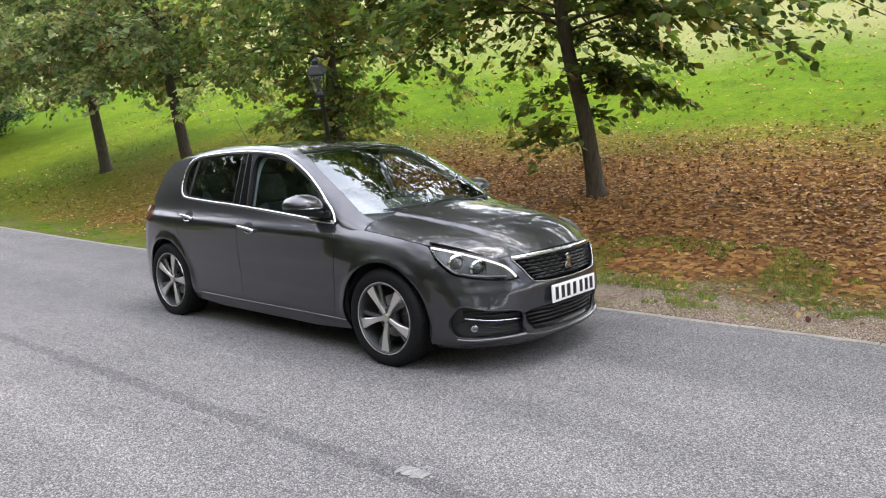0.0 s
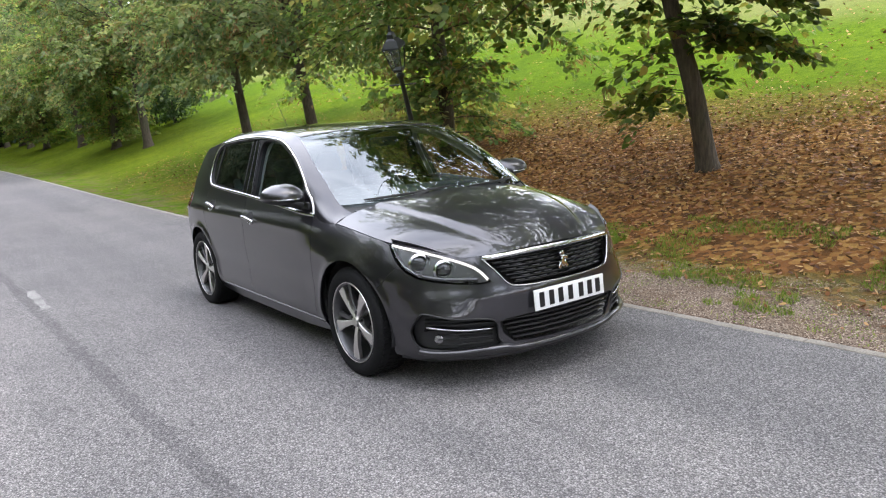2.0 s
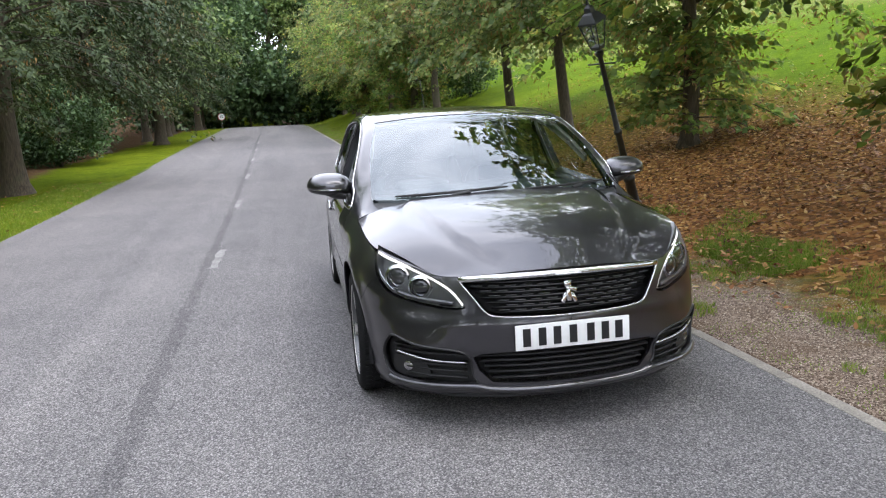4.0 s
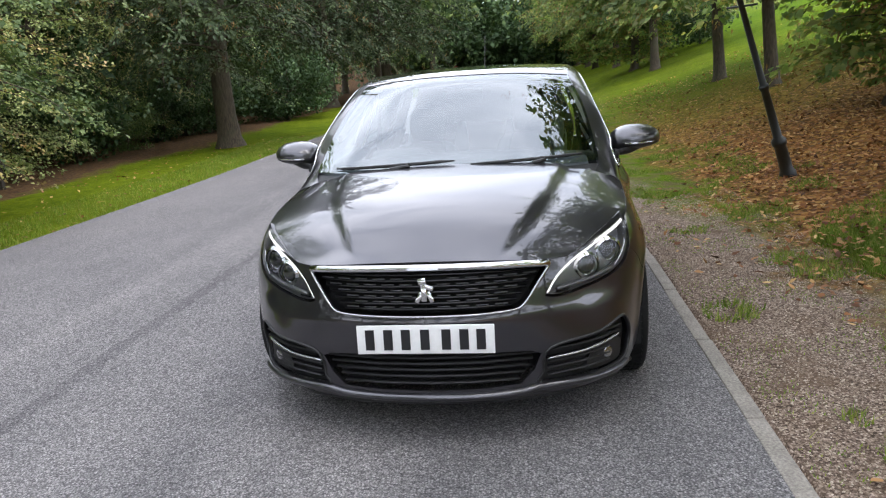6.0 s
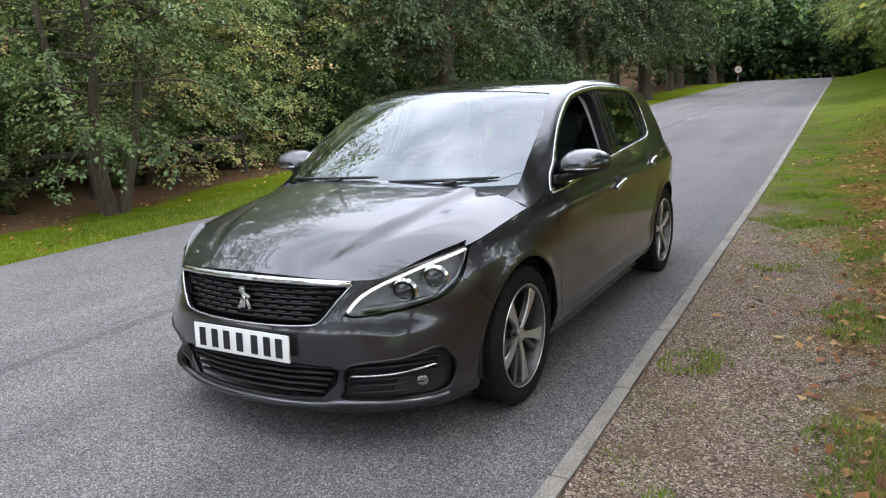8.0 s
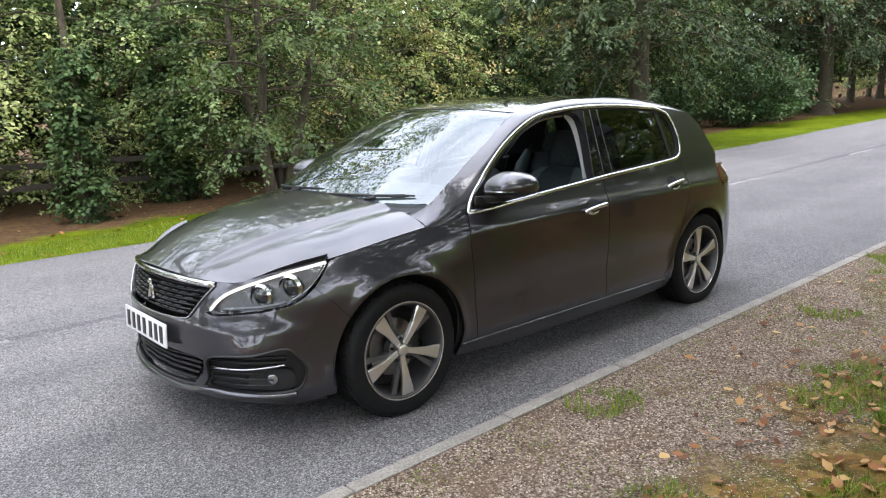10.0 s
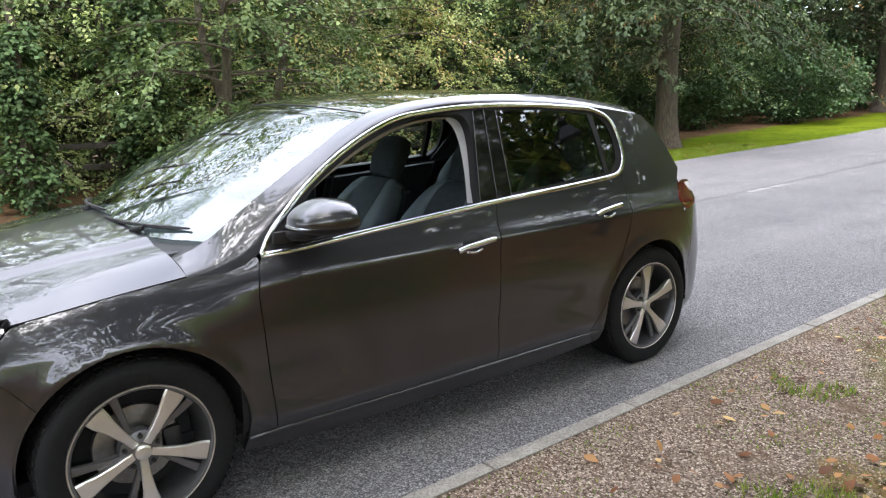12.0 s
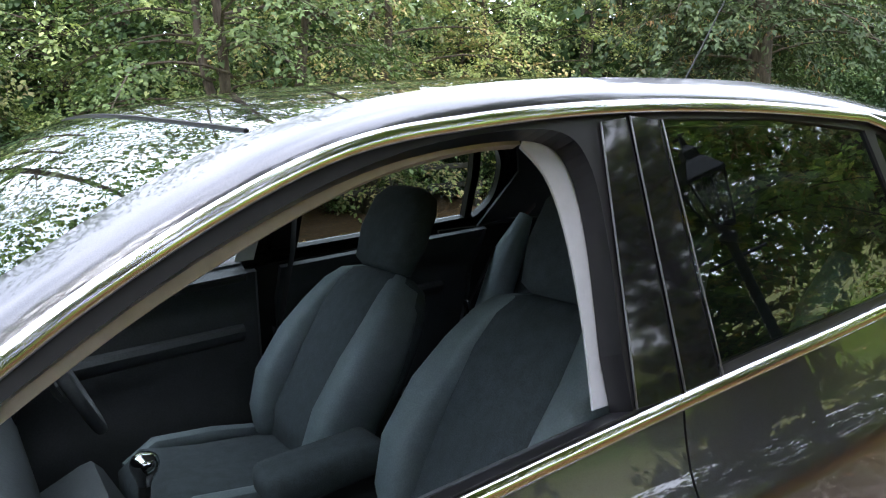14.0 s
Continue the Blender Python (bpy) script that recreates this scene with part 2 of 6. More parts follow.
    c = mixed(n, l, f1, gravel, mixed(n, l, ramp(n, l, rough2.outputs["Fac"], ((0.42, (0, 0, 0)), (0.62, (0.75, 0.75, 0.75)))), mixed(n, l, 1.0, lawn, (1.04, 1.07, 1.0), "MULTIPLY"), mixed(n, l, ramp(n, l, maths("MULTIPLY", lush, 0.1), ((0.32, (0, 0, 0)), (0.48, (1, 1, 1)))), earth, lawn)))
    near = ramp(n, l, maths("MULTIPLY", wob, 0.1), ((0.198, (0, 0, 0)), (0.268, (0.95, 0.95, 0.95)), (0.62, (0.9, 0.9, 0.9)), (0.92, (0, 0, 0))))
    along = ramp(n, l, maths("ADD", maths("MULTIPLY", maths("ADD", sep.outputs["X"], maths("MULTIPLY", rough1.outputs["Fac"], 6)), 0.025), 0.5), ((0.20, (0.12, 0.12, 0.12)), (0.42, (1, 1, 1))))
    c = mixed(n, l, mixed(n, l, 1.0, near, along, "MULTIPLY"), c, litter)
    # the other side: verge, leaf-strewn path, wood floor
    left = maths("SUBTRACT", maths("MULTIPLY", wob, -0.1), maths("MULTIPLY", closer, 0.13))
    mown = mixed(n, l, 1.0, lawn, (1.2, 0.98, 1.25), "MULTIPLY")
    lv = mixed(n, l, ramp(n, l, left, ((0.655, (0, 0, 0)), (0.70, (1, 1, 1)))), mown, mixed(n, l, 0.75, litter, (0.06, 0.045, 0.03)))
    side = ramp(n, l, maths("ADD", across, 0.5), ((0.0, (0, 0, 0)), (0.01, (1, 1, 1))))
    c = mixed(n, l, side, lv, c)
    l.new(c, b.inputs["Base Color"])
    bump(n, l, b, blade.outputs["Fac"], 0.8, 0.03)
    return m


def bark_material():
    m, n, l, b = shader("bark", 0.9)
    co, mp = n.new("ShaderNodeNewGeometry"), n.new("ShaderNodeMapping")
    mp.inputs["Scale"].default_value = (1, 1, 0.18)
    l.new(co.outputs["Position"], mp.inputs["Vector"])
    k, w = noise_node(n, l, 34, 5, mp.outputs["Vector"]), noise_node(n, l, 3, 3)
    c = ramp(n, l, k.outputs["Fac"], ((0.3, (0.028, 0.021, 0.013)), (0.7, (0.095, 0.073, 0.047))))
    c = mixed(n, l, ramp(n, l, w.outputs["Fac"], ((0.5, (0, 0, 0)), (0.75, (0.5, 0.5, 0.5)))), c, (0.05, 0.056, 0.025))
    l.new(c, b.inputs["Base Color"])
    bump(n, l, b, k.outputs["Fac"], 0.8, 0.02)
    return m


PAINT, ASPHALT, GROUND, BARK = paint_material(), asphalt_material(), ground_material(), bark_material()
WINDSCREEN = glass_material("windscreen_glass", (0.62, 0.70, 0.68), 1.5, 4.6)
PRIVACY = glass_material("tinted_glass", (0.40, 0.46, 0.44), 1.52)
CLEAR = glass_material("clear_glass", (0.58, 0.64, 0.62), 1.5)
LENS = glass_material("lamp_lens", (0.95, 0.96, 0.97), 1.36, 1.0)
ROOFGLASS = plain("black_roof_glass", (0.012, 0.012, 0.014), 0.03, 0.0, 0.05, Coat_Weight=1.0, Coat_Roughness=0.01)
GLOSSBLACK = plain("gloss_black", (0.007, 0.007, 0.008), 0.05, 0.0, 0.05)
BLACK = plain("black_plastic", (0.011, 0.011, 0.012), 0.5, 0.0, 0.2, 120, 0.1)
SATIN = plain("satin_black_frame", (0.009, 0.008, 0.010), 0.35, 0.0, 0.12, Specular_IOR_Level=0.4)
DARK = plain("dark_lining", (0.008, 0.008, 0.009), 0.9)
CHROME = plain("chrome", (0.68, 0.68, 0.69), 0.09, 1.0, 0.03)
HANDLE = plain("handle_metal", (0.62, 0.62, 0.64), 0.2, 1.0, 0.05)
DIMCHROME = plain("satin_chrome", (0.42, 0.42, 0.43), 0.25, 1.0, 0.06)
ALLOY = plain("machined_alloy", (0.70, 0.68, 0.65), 0.28, 0.9, 0.05, 300)
ALLOYDARK = plain("grey_alloy", (0.13, 0.13, 0.135), 0.35, 0.7, 0.08)
RUBBER = plain("tyre_rubber", (0.009, 0.009, 0.0095), 0.8, 0.0, 0.25, 80, 0.15, Specular_IOR_Level=0.2)
DISC = plain("brake_disc", (0.30, 0.29, 0.28), 0.35, 0.9, 0.15)
CLOTH = plain("dark_seat_cloth", (0.050, 0.062, 0.071), 0.9, 0.0, 0.3, 400, 0.3)
BOLSTER = plain("grey_seat_bolster", (0.130, 0.160, 0.178), 0.6, 0.0, 0.15, 300, 0.15)
TRIM = plain("interior_trim", (0.042, 0.046, 0.053), 0.55, 0.0, 0.2, 200, 0.15)
LINING = plain("pale_headlining", (0.44, 0.395, 0.345), 0.95, 0.0, 0.06)
PILLAR = plain("pale_pillar_trim", (0.42, 0.42, 0.45), 0.6, 0.0, 0.04)
PLATE = plain("white_plate", (0.80, 0.80, 0.79), 0.25, 0.0, 0.03)
INK = plain("black_ink", (0.012, 0.012, 0.014), 0.35)
REDLENS = plain("red_lamp", (0.10, 0.004, 0.008), 0.08, 0.0, 0.1, Coat_Weight=1.0)
DRL = plain("daylight_strip", (0.70, 0.71, 0.70), 0.2, 0.0, 0.02, Emission_Color=(1, 0.97, 0.9, 1), Emission_Strength=0.45)
BOWL = plain("dark_silvered_bowl", (0.15, 0.15, 0.155), 0.3, 0.7, 0.1)
REFLECTOR = plain("lamp_reflector", (0.75, 0.76, 0.78), 0.10, 1.0, 0.05)
KERB = plain("kerb_concrete", (0.30, 0.272, 0.235), 0.9, 0.0, 0.32, 90, 0.4)
WORN = plain("worn_road_paint", (0.25, 0.245, 0.235), 0.85, 0.0, 0.4, 60, 0.2)
IRON = plain("black_painted_iron", (0.012, 0.014, 0.013), 0.4, 0.0, 0.3, 40, 0.1)
FROST = glass_material("lantern_glass", (0.75, 0.77, 0.76), 1.45)
WOOD = plain("weathered_wood", (0.05, 0.042, 0.033), 0.9, 0.0, 0.3, 50, 0.4)
SIGNWHITE = plain("white_sign", (0.72, 0.72, 0.72), 0.4, 0.0, 0.05)
SIGNRED = plain("red_sign", (0.45, 0.03, 0.03), 0.4, 0.0, 0.05)
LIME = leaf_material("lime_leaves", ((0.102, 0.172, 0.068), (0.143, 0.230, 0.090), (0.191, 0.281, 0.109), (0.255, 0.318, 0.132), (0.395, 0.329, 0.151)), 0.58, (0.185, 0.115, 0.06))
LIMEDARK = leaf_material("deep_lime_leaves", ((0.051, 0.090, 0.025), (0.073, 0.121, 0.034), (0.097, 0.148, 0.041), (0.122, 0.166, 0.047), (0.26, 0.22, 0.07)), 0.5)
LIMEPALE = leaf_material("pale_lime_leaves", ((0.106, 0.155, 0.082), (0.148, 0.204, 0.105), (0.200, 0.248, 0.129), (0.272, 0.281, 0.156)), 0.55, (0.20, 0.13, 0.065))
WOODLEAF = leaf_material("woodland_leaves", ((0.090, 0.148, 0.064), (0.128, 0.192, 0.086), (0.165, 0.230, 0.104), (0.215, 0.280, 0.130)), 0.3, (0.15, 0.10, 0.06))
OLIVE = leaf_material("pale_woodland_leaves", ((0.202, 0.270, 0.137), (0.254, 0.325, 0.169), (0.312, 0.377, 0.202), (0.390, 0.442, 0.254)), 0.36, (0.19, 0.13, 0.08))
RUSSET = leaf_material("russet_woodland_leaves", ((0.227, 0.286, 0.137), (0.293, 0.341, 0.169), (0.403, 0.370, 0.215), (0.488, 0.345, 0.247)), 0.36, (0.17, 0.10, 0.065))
# dark green of yew and ivy; on back trees and undergrowth it paints shade
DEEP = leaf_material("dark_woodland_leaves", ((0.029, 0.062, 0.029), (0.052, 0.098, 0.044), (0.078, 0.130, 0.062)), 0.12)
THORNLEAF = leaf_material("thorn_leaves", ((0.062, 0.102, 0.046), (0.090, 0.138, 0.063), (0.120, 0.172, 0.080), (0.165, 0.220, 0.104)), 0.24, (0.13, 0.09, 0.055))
# old lime's leaf colour, lowered to include the shadow inside its crown
SHADELEAF = leaf_material("shade_darkened_leaves", ((0.026, 0.046, 0.024), (0.041, 0.067, 0.035), (0.058, 0.087, 0.046), (0.086, 0.118, 0.064)), 0.15, (0.11, 0.085, 0.05))
FALLEN = leaf_material("fallen_leaves", ((0.060, 0.026, 0.012), (0.160, 0.066, 0.026), (0.270, 0.118, 0.046), (0.390, 0.205, 0.080), (0.500, 0.340, 0.140)), 0.1, lumpy=False)
BRACT = leaf_material("pale_seed_bracts", ((0.184, 0.111, 0.049), (0.276, 0.170, 0.075), (0.368, 0.230, 0.112)), 0.3, lumpy=False)
GRASS = leaf_material("grass_blades", ((0.088, 0.163, 0.015), (0.138, 0.225, 0.025), (0.200, 0.275, 0.044), (0.288, 0.275, 0.088)), 0.35, lumpy=False)
PEBBLE = leaf_material("gravel_stones", ((0.082, 0.060, 0.044), (0.220, 0.166, 0.125), (0.345, 0.275, 0.210), (0.56, 0.485, 0.39)), 0.0, lumpy=False)


# ---- mesh helpers ----
def thing(name, label, category, group="", kind="", at=(0, 0, 0)):
    ob = new(name)
    ob.location = at
    ob.empty_display_size = 0.2
    return tagged(ob, label, category, group, kind)


def mesh_part(name, verts, faces, material, parent=None, label="", smooth=True, normals=None, kind=""):
    me = bpy.data.meshes.new(name)
    me.from_pydata([tuple(map(float, v)) for v in verts], [], [tuple(int(i) for i in f) for f in faces])
    me.materials.append(material)
    me.polygons.foreach_set("use_smooth", [smooth] * len(me.polygons))
    if normals is not None:
        me.normals_split_custom_set(normals)
    me.update()
    ob = new(name, me)
    if parent:
        ob.parent = parent
        ob.matrix_parent_inverse = parent.matrix_basis.inverted() if parent.parent is None else parent.matrix_world.inverted()
    return tagged(ob, label, kind=kind)


def part(name, bm, material, parent=None, label="", smooth=False, kind=""):
    me = bpy.data.meshes.new(name)
    bm.to_mesh(me)
    bm.free()
    me.materials.append(material)
    if smooth:
        me.polygons.foreach_set("use_smooth", [True] * len(me.polygons))
        me.set_sharp_from_angle(angle=radians(38))
    ob = new(name, me)
    if parent:
        ob.parent = parent
        ob.matrix_parent_inverse = parent.matrix_basis.inverted() if parent.parent is None else parent.matrix_world.inverted()
    return tagged(ob, label, kind=kind)


def box_bm(size, m=Matrix(), bevel=0.0, seg=2):
    bm = bmesh.new()
    bmesh.ops.create_cube(bm, size=1)
    bmesh.ops.scale(bm, vec=size, verts=bm.verts)
    if bevel:
        bmesh.ops.bevel(bm, geom=bm.edges[:], offset=bevel, segments=seg, profile=0.6, affect="EDGES")
    bmesh.ops.transform(bm, matrix=m, verts=bm.verts)
    return bm


def lathe(profile, steps, m=Matrix(), close=False):
    """Turns (radius, height) pairs round the z axis."""
    bm = bmesh.new()
    rings = []
    for r, h in profile:
        rings.append([bm.verts.new((r * math.cos(2 * math.pi * i / steps), r * math.sin(2 * math.pi * i / steps), h)) for i in range(steps)])
    pairs = list(zip(rings, rings[1:])) + ([(rings[-1], rings[0])] if close else [])
    for a, b in pairs:
        for i in range(steps):
            j = (i + 1) % steps
            bm.faces.new((a[i], a[j], b[j], b[i]))
    if not close:
        if profile[0][0] > 1e-4:
            bm.faces.new(rings[0][::-1])
        if profile[-1][0] > 1e-4:
            bm.faces.new(rings[-1])
    bmesh.ops.remove_doubles(bm, verts=bm.verts, dist=1e-5)
    bmesh.ops.recalc_face_normals(bm, faces=bm.faces)
    bmesh.ops.transform(bm, matrix=m, verts=bm.verts)
    return bm


def tube(points, radii, steps=8, flat=1.0):
    """A tapered tube along points."""
    bm = bmesh.new()
    pts = [Vector(p) for p in points]
    rings = []
    for i, p in enumerate(pts):
        d = (pts[min(i + 1, len(pts) - 1)] - pts[max(i - 1, 0)]).normalized()
        a = d.orthogonal().normalized() if i == 0 else (rings_a - d * rings_a.dot(d)).normalized()
        rings_a = a
        b = d.cross(a)
        r = radii[i] if isinstance(radii, (list, tuple)) else radii
        rings.append([bm.verts.new(p + a * r * math.cos(2 * math.pi * k / steps) + b * r * flat * math.sin(2 * math.pi * k / steps)) for k in range(steps)])
    for u, v in zip(rings, rings[1:]):
        for k in range(steps):
            j = (k + 1) % steps
            bm.faces.new((u[k], u[j], v[j], v[k]))
    bm.faces.new(rings[0][::-1])
    bm.faces.new(rings[-1])
    bmesh.ops.recalc_face_normals(bm, faces=bm.faces)
    return bm


def joined(*bms):
    out = bmesh.new()
    for b in bms:
        me = bpy.data.meshes.new("scrap")
        b.to_mesh(me)
        b.free()
        out.from_mesh(me)
        bpy.data.meshes.remove(me)
    return out


# ---- the car's skin ----
from mathutils.geometry import delaunay_2d_cdt


def pchip(xs, ys, x):
    """A monotone curve through (xs, ys)."""
    xs, ys = np.asarray(xs, float), np.asarray(ys, float)
    x = np.clip(np.asarray(x, float), xs[0], xs[-1])
    h = np.diff(xs)
    dl = np.diff(ys) / h
    m = np.zeros_like(ys)
    for i in range(1, len(xs) - 1):
        if dl[i - 1] * dl[i] > 0:
            w1, w2 = 2 * h[i] + h[i - 1], h[i] + 2 * h[i - 1]
            m[i] = (w1 + w2) / (w1 / dl[i - 1] + w2 / dl[i])
    m[0], m[-1] = dl[0], dl[-1]
    i = np.clip(np.searchsorted(xs, x, side="right") - 1, 0, len(h) - 1)
    t = (x - xs[i]) / h[i]
    return (2 * t**3 - 3 * t**2 + 1) * ys[i] + (t**3 - 2 * t**2 + t) * h[i] * m[i] + (3 * t**2 - 2 * t**3) * ys[i + 1] + (t**3 - t**2) * h[i] * m[i + 1]


def smooth(a, b, x):
    t = np.clip((np.asarray(x, float) - a) / (b - a), 0, 1)
    return t * t * (3 - 2 * t)


# plan outline of the widest part, from the nose round to the tail
OX = [2.165, 2.152, 2.105, 2.01, 1.885, 1.70, 1.45, 1.10, 0.40, -0.40, -1.20, -1.60, -1.85, -2.00, -2.07, -2.085]
OY = [0.0, 0.20, 0.40, 0.60, 0.735, 0.83, 0.88, 0.896, 0.901, 0.901, 0.893, 0.868, 0.80, 0.66, 0.40, 0.0]
OS = np.concatenate([[0], np.cumsum(np.hypot(np.diff(OX), np.diff(OY)))])
ES = np.concatenate([[-OS[1]], OS, [2 * OS[-1] - OS[-2]]])
EX, EY = np.array([OX[1], *OX, OX[-2]]), np.array([-OY[1], *OY, -OY[-2]])


def second(xs, ys):
    n, h = len(xs), np.diff(xs)
    a, r = np.eye(n), np.zeros(n)
    for i in range(1, n - 1):
        a[i, i - 1:i + 2] = h[i - 1], 2 * (h[i - 1] + h[i]), h[i]
        r[i] = 6 * ((ys[i + 1] - ys[i]) / h[i] - (ys[i] - ys[i - 1]) / h[i - 1])
    return np.linalg.solve(a, r)


DX, DY = second(ES, EX), second(ES, EY)


def outline(s, ys, dd):
    s = np.asarray(s, float)
    i = np.clip(np.searchsorted(ES, s, side="right") - 1, 0, len(ES) - 2)
    h = ES[i + 1] - ES[i]
    a, b = (ES[i + 1] - s) / h, (s - ES[i]) / h
    return a * ys[i] + b * ys[i + 1] + ((a**3 - a) * dd[i] + (b**3 - b) * dd[i + 1]) * h * h / 6


def inset(x, nx, z):
    """How far the skin lies inside the outline: doors and glass, wings, nose and tail."""
    side = pchip([.10, .15, .20, .26, .34, .44, .56, .66, .76, .815, .84, .89, .95, 1.05, 1.2, 1.38, 1.5], [.12, .085, .06, .032, .020, .021, .008, .002, .001, .003, .008, .034, .062, .10, .158, .228, .275], z)
    zf = z + np.interp(x, [1.04, 1.63, 2.0], [0, .055, .10])
    wing = pchip([.10, .15, .20, .26, .34, .44, .56, .66, .74, .80, .86, .925, 1.0], [.12, .085, .06, .03, .015, .01, .004, 0, .012, .035, .07, .13, .23], zf)
    k = smooth(.70, 1.06, x)
    side = side * (1 - k) + wing * k
    nose = pchip([.10, .15, .19, .23, .30, .40, .50, .56, .64, .72, .76, .80, .9], [.16, .09, .03, .015, .018, 0, 0, .012, .03, .06, .085, .14, .3], z)
    nose = nose + .03 * smooth(.38, .58, z) * smooth(.1, .5, nx) * (1 - smooth(.8, .97, nx))
    tail = pchip([.10, .15, .25, .5, .7, .95, 1.1, 1.4], [.14, .09, .02, 0, .03, .12, .2, .5], z)
    wf, wr = smooth(.12, .8, nx), smooth(.12, .8, -nx)
    # a crisp shoulder line through the door handles
    line = .83 + .028 * (0.2 - x)
    crease = .006 * np.exp(-((z - line) / .034) ** 2) * smooth(1.3, .8, x) * smooth(-1.75, -1.4, x)
    return side * (1 - wf - wr) + nose * wf + tail * wr - crease * (1 - wf - wr)


def skin(s, z, deep=0.0):
    """The body side at the way s round the outline and the height z, deep metres under the paint."""
    s, z = np.asarray(s, float), np.asarray(z, float)
    flip = np.where(s < 0, -1.0, 1.0)
    s = np.abs(s)
    x, y, e = outline(s, EX, DX), outline(s, EY, DY), 1e-3
    tx, ty = outline(s + e, EX, DX) - outline(s - e, EX, DX), outline(s + e, EY, DY) - outline(s - e, EY, DY)
    length = np.hypot(tx, ty)
    nx, ny = ty / length, -tx / length
    d = inset(x, nx, z)
    for cx in (1.31, -1.31):
        r = np.hypot(x - cx, z - .317)
        d = d - .012 * np.exp(-((r - .365) / .035) ** 2) * smooth(.2, .36, z) * (ny > .5)
    d = d + deep
    return np.stack([x - d * nx, (y - d * ny) * flip, z + 0 * s], -1)


FINE = np.linspace(0, OS[-1], 900)


def X(x, z):
    """The chart point on the body side at that x and z."""
    return (float(np.interp(-x, -skin(FINE, np.full(900, z))[:, 0], FINE)), z)


def Y(y, z):
    """The chart point on the nose at that y and z."""
    f = FINE[FINE < 1.6]
    return (float(np.interp(y, skin(f, np.full(len(f), z))[:, 1], f)), z)


def curve(pts, n=6, closed=False):
    """A smooth line through points of any dimension."""
    p = np.array(pts, float)
    out = []
    count = len(p) if closed else len(p) - 1
    for i in range(count):
        a, b, c, d = (p[(i + k) % len(p)] if closed else p[min(max(i + k, 0), len(p) - 1)] for k in (-1, 0, 1, 2))
        for j in range(n):
            t = j / n
            out.append(0.5 * (2 * b + (c - a) * t + (2 * a - 5 * b + 4 * c - d) * t * t + (3 * b - a - 3 * c + d) * t**3))
    if not closed:
        out.append(p[-1])
    return [tuple(q) for q in out]


def inside(q, loop):
    loop = np.asarray(loop)
    x, y = q[:, 0][:, None], q[:, 1][:, None]
    a, b = loop, np.roll(loop, -1, 0)
    cross = ((a[:, 1] > y) != (b[:, 1] > y)) & (x < (b[:, 0] - a[:, 0]) * (y - a[:, 1]) / np.where(b[:, 1] == a[:, 1], 1e-9, b[:, 1] - a[:, 1]) + a[:, 0])
    return cross.sum(1) % 2 == 1


def shrink(loop, gap):
    """Moves a closed loop inwards by gap, for the shut lines."""
    p = np.array(loop)
    a = np.sum(p[:, 0] * np.roll(p[:, 1], -1) - np.roll(p[:, 0], -1) * p[:, 1])
    d1, d2 = p - np.roll(p, 1, 0), np.roll(p, -1, 0) - p
    n1 = np.stack([-d1[:, 1], d1[:, 0]], 1) / (np.linalg.norm(d1, axis=1)[:, None] + 1e-9)
    n2 = np.stack([-d2[:, 1], d2[:, 0]], 1) / (np.linalg.norm(d2, axis=1)[:, None] + 1e-9)
    n = n1 + n2
    n = n / np.maximum(0.7, np.linalg.norm(n, axis=1)[:, None])
    return p + n * gap * (1 if a > 0 else -1)


def dense(loop, step):
    p, out = np.asarray(loop, float), []
    for a, b in zip(p, np.roll(p, -1, 0)):
        k = max(1, int(math.ceil(np.linalg.norm(b - a) / step)))
        out += [a + (b - a) * i / k for i in range(k)]
    return np.array(out)


